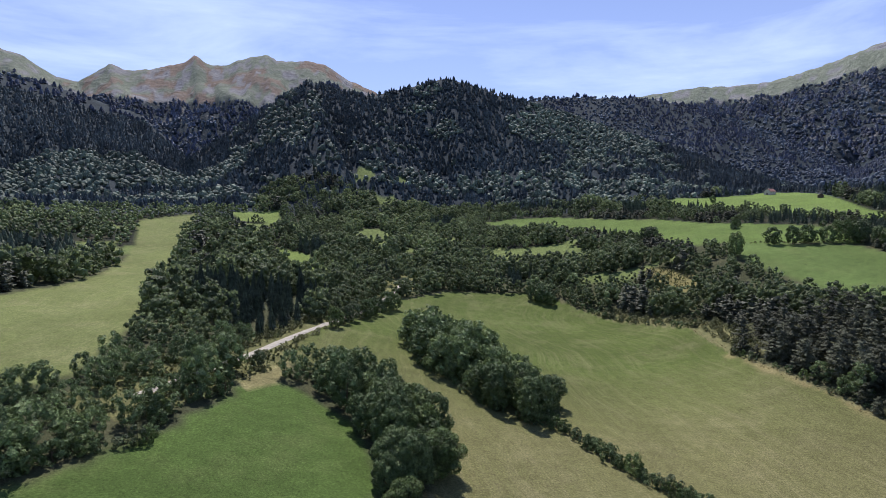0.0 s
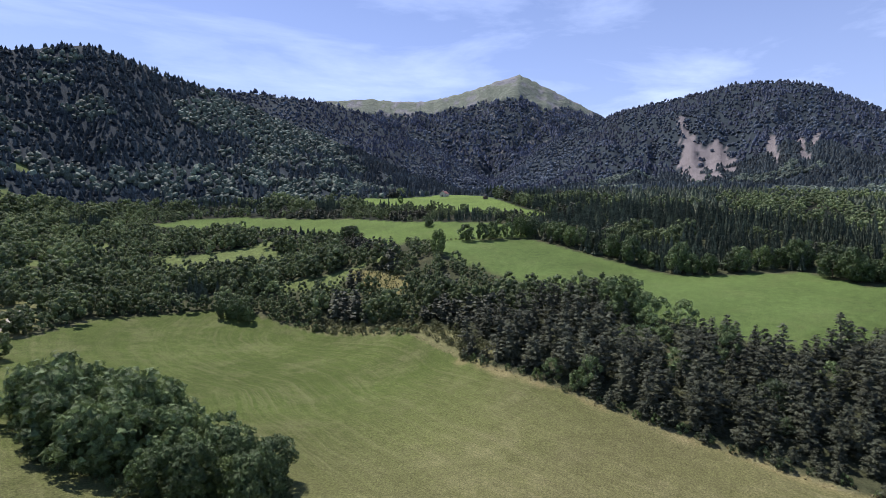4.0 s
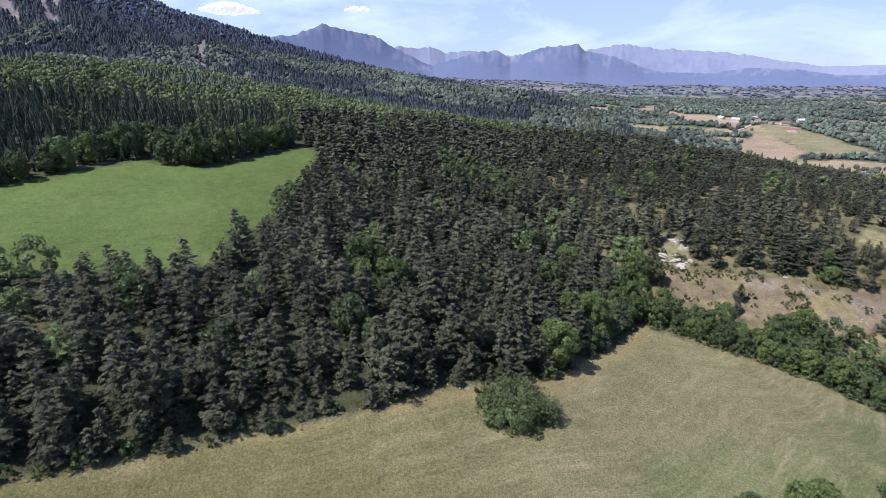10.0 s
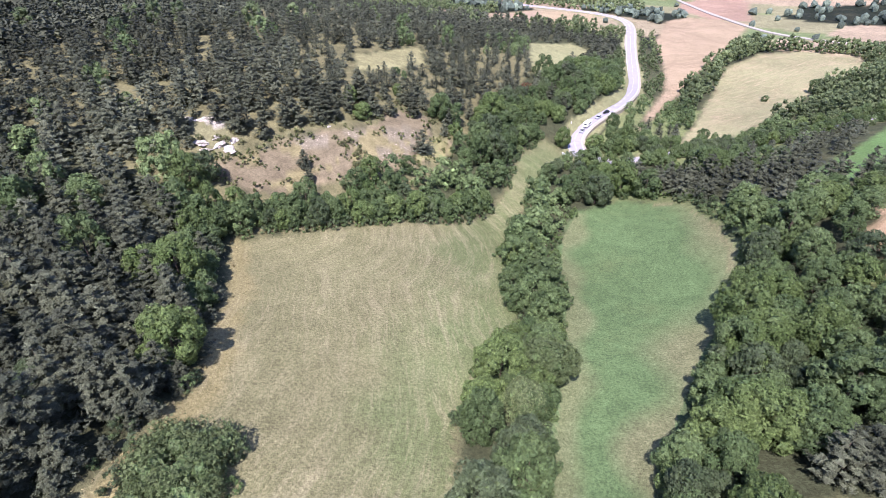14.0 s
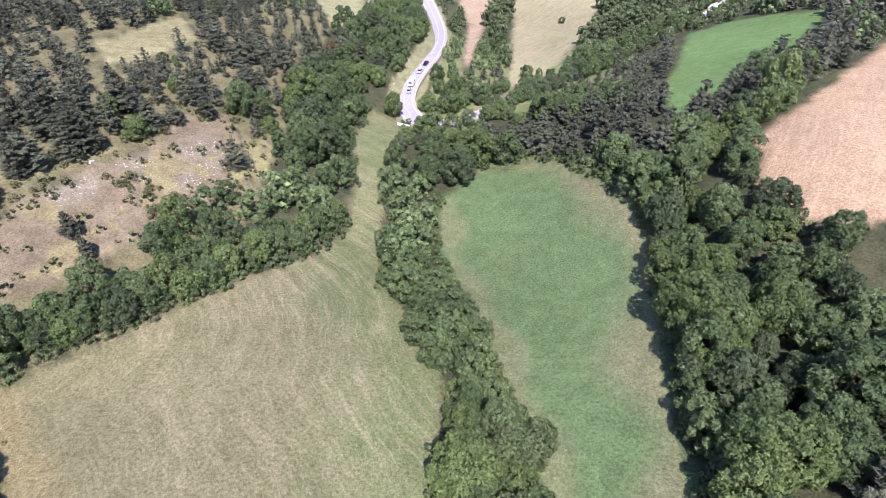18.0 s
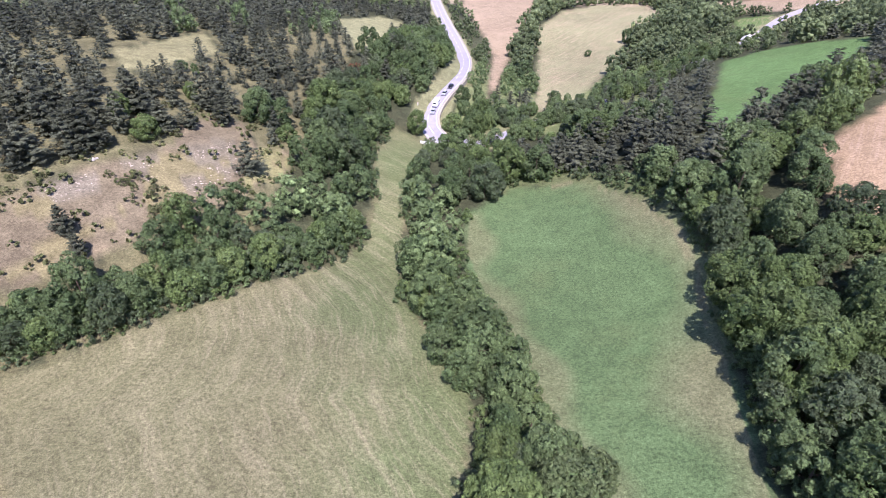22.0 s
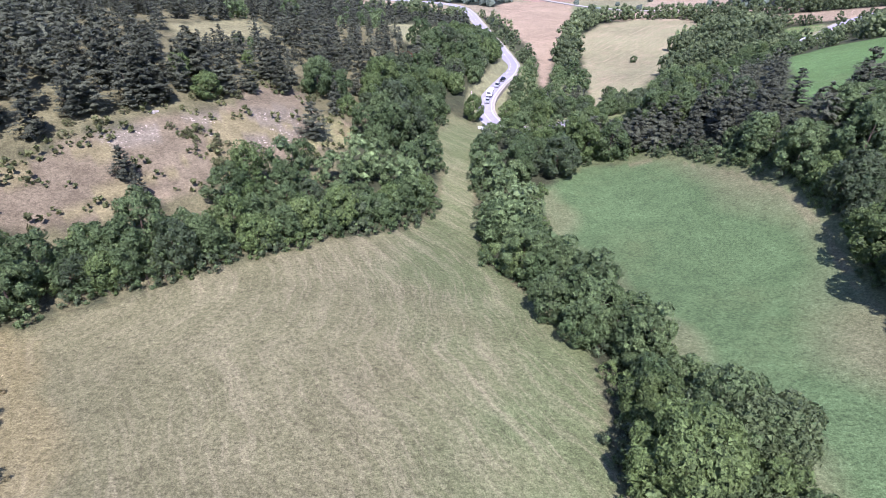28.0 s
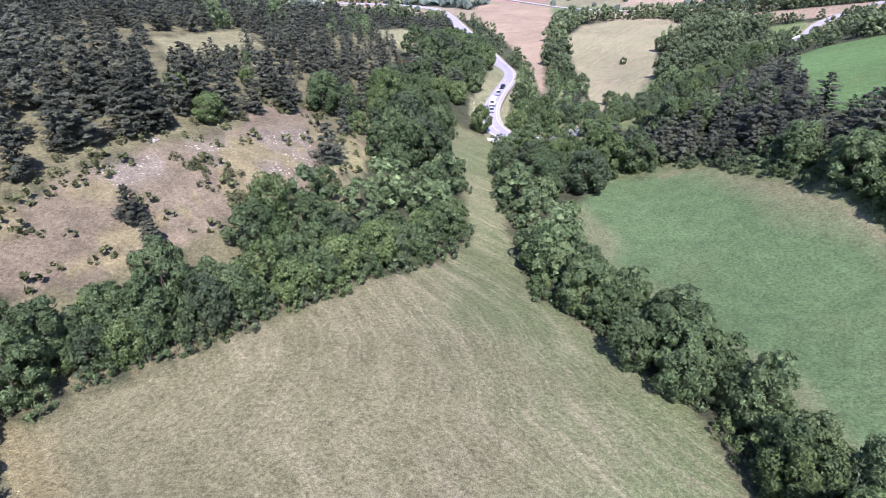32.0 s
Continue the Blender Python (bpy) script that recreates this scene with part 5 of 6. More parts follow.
plant(BANK_BUSHES, BUSH_TRUNK, "lane_scrub", "low olive scrub bush beside the farm lane", "bush", "scrub along the lane", lane_scrub, 0.6, 1.0, 0.15)
edge_trees = [(q[0], q[1], scatter.uniform(0.9, 1.45)) for q in along([(-118, -297), (-158, -285), (-163, -222), (-167, -172), (-210, -128), (-200, -97), (-244, -58)], 8.0, 4.0, 2.0)]
edge_trees += [(q[0], q[1], scatter.uniform(0.35, 0.55)) for q in along([(-72, -350), (-62, -418), (-40, -470)], 11.0, 4.0, 2.0)] + [(-66, -392, 1.2), (-62, -400, 1.05), (-67, -404, 0.95)]
plant(BROADS_PLAIN, BROAD_TRUNK, "edge_tree", "tall leafy tree at the upper pasture's edge", "tree", "trees at the upper pasture's edge", edge_trees, 0.95, 1.2)
hedge_row = [(q[0], q[1], scatter.uniform(0.5, 0.8)) for off_ in (4.0, 8.5) for q in along(MEADOW[11:17], 5.5, off_, 1.0)]
plant(BROADS_PLAIN, BROAD_TRUNK, "hedge_tree", "low dark green tree of the dense northern hedge", "tree", "trees of the northern hedge", hedge_row, 0.85, 1.15)
young = [(q[0], q[1], scatter.uniform(0.32, 0.6)) for off_ in (2.5, 5.0) for q in along(MEADOW[5:12], 8.0, off_, 1.2)]
plant(PINES_PLAIN, PINE_TRUNK, "young_pine", "young bushy pine at the edge of the wood", "pine tree", "young pines along the meadow", young, 0.75, 0.95)
RUSSET = leaf_material("russet_leaves", (0.17, 0.07, 0.04), (0.24, 0.11, 0.06), 0.6, 0.14, 0.5, 3.6)
M_SHADE[RUSSET.name] = M_BROAD_WOOD
copse_x, copse_y = spread(-58, -4, 148, 340, 6.0)
copse = inside([(-50, 148), (-52, 180), (-48, 215), (-40, 250), (-30, 300), (-14, 335), (-8, 310), (-8, 280), (-12, 258), (-19, 234), (-26, 214), (-33, 196), (-34, 160)], copse_x, copse_y) & (off_line(ROAD, copse_x, copse_y) > 7) & ~inside(GLADE_E, copse_x, copse_y) & ~inside(MEADOW, copse_x, copse_y)
plant(BROADS_PLAIN, BROAD_TRUNK, "copse_tree", "small leafy tree on the slope above the road", "tree", "trees on the slope above the road", [(a, c, scatter.uniform(0.5, 0.8) * (1.3 if c > 235 else 1.0)) for a, c in zip(copse_x[copse], copse_y[copse])], 0.9, 1.15)
row_gap = [(q[0], q[1], scatter.uniform(0.5, 0.75)) for q in along([(-9, 100), (-3, 82), (3, 66), (6, 55), (8, 46), (11, 36), (13, 24)], 4.5, 0.0, 1.6)]
plant(BROADS_PLAIN, BROAD_TRUNK, "belt_tree", "middling leafy tree in the belt between meadow and pasture", "tree", "trees of the belt", row_gap, 0.85, 1.15)
belt_edge = [(q[0], q[1], scatter.uniform(0.55, 0.8)) for q in along(LUSH[3:9], 5.0, 3.2, 0.8)]
plant(BROADS_PLAIN, BROAD_TRUNK, "belt_tree", "leafy tree at the foot of the pasture's eastern belt", "tree", "trees of the belt", belt_edge, 0.85, 1.15)
BIG_BUSH = [crown_mesh("big_bush_crown", broad_shape(3.7, 15.5, 90, 120, 0.28, 0.0, 0.9, 0.5), M_ASH)]
plant(BIG_BUSH, BUSH_TRUNK, "thicket", "broad dense thicket at the meadow's rim", "bush", "", [(-33.5, -5.0, 1.0)], 1.1, 1.2, 0.2)
plant(BUSHES, BUSH_TRUNK, "thicket_bush", "ragged leafy bush at the thicket's edge", "bush", "bushes round the thicket", [(-33.5 + math.cos(k_) * 8.2, -5 + math.sin(k_) * 8.0, 0.55 + 0.5 * math.sin(k_ * 2.7) ** 2) for k_ in (0.2, 0.9, 1.5, 2.4, 3.1, 3.9, 4.4, 5.2, 5.8)], 0.7, 1.1, 0.15)
plant(BROADS_PLAIN, BROAD_TRUNK, "meadow_tree", "dark leafy tree in a clump on the meadow", "tree", "clump on the meadow", [(46, -296, 1.05), (52, -301, 0.95), (41, -292, 0.8), (47, -304, 1.0)], 0.9, 1.1)
plant(BROADS_PLAIN[:2], BROAD_TRUNK, "lone_tree", "lone small tree on the stubble field", "tree", "lone trees on the stubble", [(74, 338, 0.42), (101, 356, 0.85), (40, 247, 0.55), (45, 240, 0.5)], 0.95, 1.15)
plant(BROADS_PLAIN[2:3], BROAD_TRUNK, "poplar", "tall light-green tree at the pasture's corner", "tree", "", [(-78, -287, 1.15)], 1.25, 1.3)
plant(BROADS_PLAIN[:2], BROAD_TRUNK, "pasture_tree", "lone tree on the hillside pasture", "tree", "lone trees on the pastures", [(-206, -565, 0.85), (-130, -382, 0.75), (-127, -377, 0.7), (-135, -386, 0.7), (-182, -338, 0.6), (-186, -342, 0.55), (-178, -346, 0.5), (-166, -297, 0.6), (-170, -301, 0.55)], 0.85, 1.05)
plant(PINES, PINE_TRUNK, "scree_pine", "low bushy pine on the stony bank", "pine tree", "pines on the stony bank", [(-57, 131, 0.78), (-82, 95, 0.6), (-77, 90, 0.55), (-49, 143, 0.3), (-80, 137, 0.8), (-92, 118, 0.85), (-97, 112, 0.95), (-88, 124, 0.7), (-76, 143, 0.75), (-70, 151, 0.8)], 0.75, 0.9)
BIG = [crown_mesh("tall_crown", broad_shape(12.5, 12, 34, 240, 0.31), m) for m in (M_ASH, M_LIGHT, M_BROAD)]
for crowns, places in ((BIG[:1], [(10.5, 44, 0.95), (9, 33, 0.72), (118, -60, 0.85)]), (BIG[1:], [(3, 51, 0.7), (-13, 108, 0.8), (-8, 92, 0.75), (48, 62, 1.0), (44, 40, 0.95), (52, 80, 0.9), (58, 66, 0.9), (46, 20, 0.9), (126, -70, 0.75)])):
    plant(crowns, BROAD_TRUNK, "field_maple", "large leafy tree with light green clumps", "tree", "large trees of the hedge", places, 0.9, 1.05)

plant([crown_mesh("russet_crown", broad_shape(3.2, 4.6, 10, 45, 0.3, 0.0, light=True), RUSSET)], BUSH_TRUNK, "russet_shrub", "rust-brown dying shrub above the road", "shrub", "", [(-46, 229, 1.1)], 1.0, 1.1, 0.1)
lane_side = [(160, -166, 0.8), (158, -178, 0.75), (156, -188, 0.85), (152, -200, 0.9), (150, -208, 0.85), (148, -217, 0.95), (144, -230, 1.0), (141, -238, 0.95), (178, -96, 0.8), (186, -92, 0.9), (172, -103, 0.45)]
road_side = [(q[0], q[1], scatter.uniform(0.45, 0.68)) for q in along(ROAD[18:22], 4.4, -4.9, 0.7)] + [(q[0], q[1], scatter.uniform(0.4, 0.7)) for q in along([(2, 204), (12, 214), (26, 228), (38, 232)], 6.0, 0.0, 2.5)] + [(48, 54, 0.7), (49, 49, 0.65), (49, 60, 0.6)] + [(q[0], q[1], scatter.uniform(0.5, 0.75)) for q in along(ROAD[18:21], 5, -6.5, 1.2)] + [(q[0], q[1], scatter.uniform(0.35, 0.6)) for q in along(ROAD[20:23], 8, -6.5, 1.2)] + [(q[0], q[1], scatter.uniform(0.45, 0.75)) for q in along(ROAD[18:23], 8, 8.5, 1.2)] + [(-3, 183, 0.8), (4, 184, 0.75), (10, 190, 0.7), (-8, 184, 0.65)]
plant(BROADS_PLAIN, BROAD_TRUNK, "roadside_tree", "leafy tree beside the road", "tree", "trees beside road and lane", lane_side + road_side, 0.9, 1.15)

# dry shrubs and tufts on the bank, the lane side and in gaps of the wood
TUFTS = [broad_shape(1.3, 1.9, 4, 9, 0.3, 0.0) for _ in range(3)]
x, y = spread(-125, -30, 70, 165, 2.6)
ok = (inside(SCREE, x, y) & (scatter.uniform(size=x.shape) < 0.05)) | (inside(SHRUBBY, x, y) & (scatter.uniform(size=x.shape) < 0.5)) | ((off_line(SCREE + SCREE[:1], x, y) < 3.5) & (scatter.uniform(size=x.shape) < 0.4))
lx, ly = spread(150, 200, -270, -70, 3.0)
lk = (off_line(LANE, lx, ly) < 13) & (off_line(LANE, lx, ly) > 3) & ~inside(MEADOW, lx, ly)
ex, ey = spread(56, 80, 66, 92, 2.4)
ek = inside(CLEARING, ex, ey)
ox, oy = spread(-50, -20, -320, -258, 2.6)
ok_o = inside(OLIVE_GAP, ox, oy) & (scatter.uniform(size=ox.shape) < 0.6)
ex, ey, ek = np.concatenate([ex, ox]), np.concatenate([ey, oy]), np.concatenate([ek, ok_o])
x, y = np.concatenate([x[ok], lx[lk], ex[ek]]), np.concatenate([y[ok], ly[lk], ey[ek]])
joined("dry_shrubs", TUFTS, x, y, scatter.uniform(0.6, 1.7, len(x)), M_DRYLEAF, "dry olive shrubs and tufts", "shrubs")
GRASS = [broad_shape(0.35, 1.1, 1, 7, 0.22, 0.0) for _ in range(3)]
gxs, gys = [], []
for line, wide_ in ((MEADOW[4:13], 4.5),):
    for _ in range(3):
        q = along(line, 1.6, scatter.uniform(0.0, 3.5), 0.9)
        gxs.append(q[:, 0])
        gys.append(q[:, 1])
gxs, gys = np.concatenate(gxs), np.concatenate(gys)
M_STRAW = leaf_material("straw", (0.26, 0.23, 0.11), (0.36, 0.3, 0.16), 0.8, 0.3)
joined("tall_grass", GRASS, gxs, gys, scatter.uniform(0.6, 1.5, len(gxs)), M_STRAW, "tall dry grass along the field rims", "grass")

# ---- stones ----
M_STONE, _n, _l, _b = material("pale_stone", (0.42, 0.35, 0.3), 0.9)
_geo = _n.new("ShaderNodeNewGeometry")
_c = blended(_n, _l, _geo.outputs["Random Per Island"], (0.32, 0.255, 0.185), (0.52, 0.44, 0.34))
_l.new(tinted(_n, _l, _c, mapped(_n, _l, noise_node(_n, _l, 3, 4), 0.3, 0.7, 0.8, 1.2)), _b.inputs["Base Color"])
STONES = []
for _ in range(4):
    k = ICO_V * rng.uniform(0.6, 1.2, (len(ICO_V), 1)) * np.array((0.5, 0.42, 0.3))
    STONES.append((k, ICO_F))
x, y = spread(-95, -55, 95, 148, 0.62)
band = lattice(x / 9, y / 9, 97)
ok = (inside(STONY_A, x, y) | inside(STONY_B, x, y)) & (band + 0.5 * lattice(x / 3, y / 3, 99) > -0.45)
joined("scree_stones", STONES, x[ok], y[ok], scatter.uniform(0.4, 1.3, ok.sum()), M_STONE, "loose pinkish-grey stones on the bank", "stones")


def boulder(size):
    bm = bmesh.new()
    bmesh.ops.create_icosphere(bm, subdivisions=4, radius=1)
    for v in bm.verts:
        q = v.co + Vector((size[0] * 3, 0, 0))
        n1 = noise.noise(q * 1.2) * 0.7 + noise.noise(q * 3.1) * 0.32 + noise.noise(q * 7.3) * 0.12
        v.co = Vector((v.co.x * size[0], v.co.y * size[1], v.co.z * size[2])) * (1 + n1)
    me = bpy.data.meshes.new("rock_outcrop")
    bm.to_mesh(me)
    bm.free()
    me.materials.append(M_CHALK)
    return me


M_CHALK, _n, _l, _b = material("white_rock", (0.6, 0.56, 0.5), 0.95)
_l.new(blended(_n, _l, mapped(_n, _l, noise_node(_n, _l, 0.9, 6, 0.7), 0.35, 0.65, 0, 1), (0.36, 0.31, 0.25), (0.58, 0.54, 0.48)), _b.inputs["Base Color"])
bumped(_n, _l, _b, noise_node(_n, _l, 2.5, 6, 0.7), 1.0, 0.3)
rock_mesh = [boulder((2.4, 1.7, 0.6)), boulder((2.9, 1.4, 0.5)), boulder((1.5, 1.9, 0.8))]
for k, (rx_, ry_) in enumerate(((-126, 93), (-122, 96), (-118, 97), (-114, 85), (-111, 83), (-112, 90), (-109, 88), (-106, 88), (-107, 92), (-88, 118))):
    ob = new("rock_outcrop", rock_mesh[k % 3])
    ob.matrix_world = pose(rx_, ry_, float(height(rx_, ry_)) + 0.05, 8 * k % 17, 5, 47 * k) @ Matrix.Diagonal((1, 1, 1, 1))
    ob.scale = (0.75 + 0.12 * (k % 4),) * 3 if k < 9 else (0.4,) * 3
    tagged(ob, "white weathered rock outcrop in the wood", "rock", "rock outcrops")


# ---- road and lane ----
def part(name, bm, mat, parent=None, label=""):
    me = bpy.data.meshes.new(name)
    bm.to_mesh(me)
    bm.free()
    me.materials.append(mat)
    ob = new(name, me)
    ob.parent = parent
    if label:
        tagged(ob, label)
    return ob


def strip_rows(line, step, smooth_by):
    p = spline(line, step)
    z = height(p[:, 0], p[:, 1])
    k = np.ones(smooth_by) / smooth_by
    z = np.convolve(np.pad(z, smooth_by // 2, mode="edge"), k, "valid")[: len(p)]
    d = np.gradient(p, axis=0)
    d /= np.linalg.norm(d, axis=1, keepdims=True)
    return p, z, np.stack([-d[:, 1], d[:, 0]], 1)


def ribbon(rows, left_, right_, lift, deep, skip=None, flare=0.0):
    """a strip along the rows between two offsets, with sides going down and out"""
    p, z, side = rows
    bm = bmesh.new()
    last = None
    for k in range(len(p)):
        if skip and skip(k):
            last = None
            continue
        a, b = p[k] + side[k] * left_, p[k] + side[k] * right_
        ring = [bm.verts.new((*(a + side[k] * flare), z[k] + lift - deep)), bm.verts.new((*a, z[k] + lift)), bm.verts.new((*b, z[k] + lift)), bm.verts.new((*(b - side[k] * flare), z[k] + lift - deep))]
        if last:
            for i in range(3):
                bm.faces.new((last[i], last[i + 1], ring[i + 1], ring[i]))
        last = ring
    bmesh.ops.recalc_face_normals(bm, faces=bm.faces)
    return bm


M_ROAD, _n, _l, _b = material("worn_asphalt", (0.36, 0.34, 0.37), 0.85)
_r = tinted(_n, _l, blended(_n, _l, mapped(_n, _l, noise_node(_n, _l, 0.35, 5, 0.65), 0.3, 0.7, 0, 1), (0.28, 0.26, 0.285), (0.36, 0.34, 0.37)), mapped(_n, _l, noise_node(_n, _l, 9, 3), 0.3, 0.7, 0.88, 1.12))
_l.new(_r, _b.inputs["Base Color"])
M_PAINT, _n, _l, _b = material("road_paint", (0.78, 0.78, 0.76), 0.7)
_l.new(tinted(_n, _l, blended(_n, _l, mapped(_n, _l, noise_node(_n, _l, 3, 5), 0.45, 0.7, 0, 0.5), (0.8, 0.8, 0.78), (0.45, 0.44, 0.45)), mapped(_n, _l, noise_node(_n, _l, 0.5), 0, 1, 1, 1)), _b.inputs["Base Color"])
M_VERGE, _n, _l, _b = material("gravel_verge", (0.36, 0.32, 0.25), 0.95)
_l.new(blended(_n, _l, mapped(_n, _l, noise_node(_n, _l, 1.2, 6, 0.7), 0.35, 0.65, 0, 1), (0.27, 0.25, 0.17), (0.45, 0.4, 0.33)), _b.inputs["Base Color"])
road_rows = strip_rows(ROAD[:18], 2.0, 15)
road = tagged(part("road", ribbon(road_rows, 3.7, -3.7, 0.55, 1.6), M_ROAD), "pale grey winding country road", "road", kind="structure")
tagged(part("road_verge", ribbon(road_rows, 4.6, -4.6, 0.42, 2.2), M_VERGE), "gravel shoulder of the road", "verge", kind="structure")
part("edge_line", ribbon(road_rows, 3.3, 3.14, 0.575, 0.02), M_PAINT, road, "white painted edge line")
part("edge_line", ribbon(road_rows, -3.14, -3.3, 0.575, 0.02), M_PAINT, road, "white painted edge line")
part("centre_line", ribbon(road_rows, 0.08, -0.08, 0.575, 0.02, lambda k: k % 5 == 4), M_PAINT, road, "white painted centre line")
side_rows = strip_rows(ROAD[16:], 2.0, 15)
tagged(part("side_road", ribbon(side_rows, 1.9, -1.9, 0.5, 1.6), M_ROAD), "narrow pale side road between trees", "road", kind="structure")
tagged(part("side_road_verge", ribbon(side_rows, 2.6, -2.6, 0.38, 2.2), M_VERGE), "grassy gravel verge of the side road", "verge", kind="structure")
lane_rows = strip_rows(LANE, 2.0, 9)
M_TRACK, _n, _l, _b = material("pale_track", (0.42, 0.39, 0.34), 0.95)
_l.new(blended(_n, _l, mapped(_n, _l, noise_node(_n, _l, 0.8, 6, 0.7), 0.35, 0.65, 0, 1), (0.28, 0.26, 0.21), (0.42, 0.39, 0.33)), _b.inputs["Base Color"])
tagged(part("lane", ribbon(lane_rows, 1.35, -1.35, 0.12, 0.9, None, 1.6), M_TRACK), "pale gravel farm lane along the meadow", "lane", kind="structure")
for pts, wid in (([(-1061, 961), (-960, 860), (-880, 700), (-819, 540), (-760, 500)], 3.0), ([(-1000, 930), (-900, 980), (-760, 1040), (-640, 980)], 2.2), ([(-24, 900), (-10, 800), (20, 700), (48, 620), (90, 540), (150, 500)], 2.6), ([(-600, 1037), (-480, 900), (-455, 760), (-470, 660)], 2.4)):
    rows_ = strip_rows(pts, 8.0, 5)
    tagged(part("farm_track", ribbon(rows_, wid, -wid, 0.8, 2.5), M_TRACK), "pale track between far fields", "track", kind="structure")


def box(bm, x0, x1, y0, y1, z0, z1, top=1.0, shift=0.0):
    """a block whose top may be narrower"""
    cx, cy = (x0 + x1) / 2, (y0 + y1) / 2
    v = [bm.verts.new((x, y, z0)) for x, y in ((x0, y0), (x1, y0), (x1, y1), (x0, y1))]
    w = [bm.verts.new((cx + (x - cx) * top, cy + shift + (y - cy) * top, z1)) for x, y in ((x0, y0), (x1, y0), (x1, y1), (x0, y1))]
    for f in ((v[3], v[2], v[1], v[0]), w, *((v[i], v[(i + 1) % 4], w[(i + 1) % 4], w[i]) for i in range(4))):
        bm.faces.new(f)
    return v + w


def blocks(*rows, bevel=0.0):
    bm = bmesh.new()
    for r in rows:
        box(bm, *r)
    if bevel:
        bmesh.ops.bevel(bm, geom=bm.edges[:], offset=bevel, segments=2, affect="EDGES")
    return bm


def drum(radius, wide):
    bm = bmesh.new()
    bmesh.ops.create_cone(bm, cap_ends=True, segments=16, radius1=radius, radius2=radius, depth=wide)
    bmesh.ops.rotate(bm, verts=bm.verts, cent=(0, 0, 0), matrix=Euler((0, math.pi / 2, 0)).to_matrix())
    return bm


M_TYRE = material("tyre", (0.02, 0.02, 0.02), 0.9)[0]
M_RIM = material("rim", (0.5, 0.5, 0.52), 0.35)[0]
M_GLASS = material("car_glass", (0.02, 0.025, 0.03), 0.08, 0.6)[0]
M_LAMP = material("lamp_glass", (0.8, 0.8, 0.78), 0.2)[0]
M_REDLAMP = material("tail_lamp", (0.4, 0.02, 0.02), 0.3)[0]
M_POST = material("white_post", (0.75, 0.75, 0.73), 0.6)[0]
PAINTS = {"black": material("black_paint", (0.015, 0.015, 0.018), 0.25, 0.5)[0], "grey": material("grey_paint", (0.35, 0.36, 0.38), 0.3, 0.5)[0], "white": material("white_paint", (0.8, 0.8, 0.79), 0.35, 0.4)[0]}


def wheels(parent, spots_):
    for wx, wy in spots_:
        w = part("wheel", drum(0.32, 0.2), M_TYRE, parent)
        w.location = (wx, wy, 0.32)
        part("rim", drum(0.2, 0.22), M_RIM, w)


def car(paint, label):
    c = new("car")
    part("body", blocks((-0.88, 0.88, -2.1, 2.1, 0.3, 0.85, 0.97), bevel=0.06), PAINTS[paint], c)
    part("cabin", blocks((-0.78, 0.78, -1.35, 0.95, 0.85, 1.42, 0.8, -0.1), bevel=0.05), M_GLASS, c, "dark tinted windows")
    part("roof", blocks((-0.62, 0.62, -1.2, 0.55, 1.4, 1.47, 0.94), bevel=0.02), PAINTS[paint], c)
    for s in (-0.6, 0.6):
        part("headlight", blocks((s - 0.2, s + 0.2, 2.05, 2.13, 0.6, 0.74)), M_LAMP, c, "clear headlight")
        part("tail_light", blocks((s - 0.2, s + 0.2, -2.13, -2.05, 0.62, 0.78)), M_REDLAMP, c, "red tail light")
    wheels(c, ((-0.8, 1.3), (0.8, 1.3), (-0.8, -1.3), (0.8, -1.3)))
    return tagged(c, label, "car")


def caravan():
    c = new("caravan")
    part("body", blocks((-1.12, 1.12, -2.9, 2.6, 0.55, 2.6, 0.96), bevel=0.14), PAINTS["white"], c)
    part("window", blocks((-0.7, 0.7, 2.52, 2.6, 1.5, 2.1)), M_GLASS, c, "dark front window")
    for s in (-1.12, 1.08):
        part("window", blocks((s, s + 0.04, -1.6, 0.2, 1.5, 2.1)), M_GLASS, c, "dark side window")
    part("roof_vent", blocks((-0.3, 0.3, -0.6, 0.1, 2.58, 2.72), bevel=0.03), PAINTS["grey"], c)
    part("drawbar", blocks((-0.08, 0.08, 2.6, 4.0, 0.45, 0.58)), PAINTS["grey"], c)
    wheels(c, ((-1.0, -0.3), (1.0, -0.3)))
    return tagged(c, "white touring caravan behind a grey car", "caravan")


def set_on_road(ob, at, lane_off):
    p, z, side = road_rows
    k = int(np.argmin(np.hypot(p[:, 0] - at[0], p[:, 1] - at[1])))
    d = p[min(k + 1, len(p) - 1)] - p[k - 1]
    spot = p[k] + side[k] * lane_off
    ob.matrix_basis = pose(spot[0], spot[1], z[k] + 0.56, 0, 0, math.degrees(math.atan2(-d[0], d[1])))


set_on_road(car("black", "black hatchback driving on the pale road"), (-9.3, 241), 1.5)
set_on_road(car("grey", "silver-grey car following on the road"), (-11.4, 232), 1.5)
set_on_road(caravan(), (-14, 221), 1.5)
set_on_road(car("grey", "grey car towing the white caravan"), (-14.4, 214), 1.5)

for px_, py_ in ((-19.6, 218), (-19.9, 212), (-19.4, 206), (-17.2, 199.5)):
    post = new("marker_post")
    post.matrix_basis = pose(px_, py_, float(height(px_, py_)) - 0.1)
    part("post", blocks((-0.14, 0.14, -0.14, 0.14, 0, 1.35, 0.8), bevel=0.03), M_POST, post)
    part("reflector", blocks((-0.145, 0.145, -0.145, 0.145, 0.98, 1.12, 0.97)), M_REDLAMP, post, "dark red reflector band")
    tagged(post, "white roadside marker post at the bend", "marker post", "posts at the bend")
wall_ = new("bend_barrier")
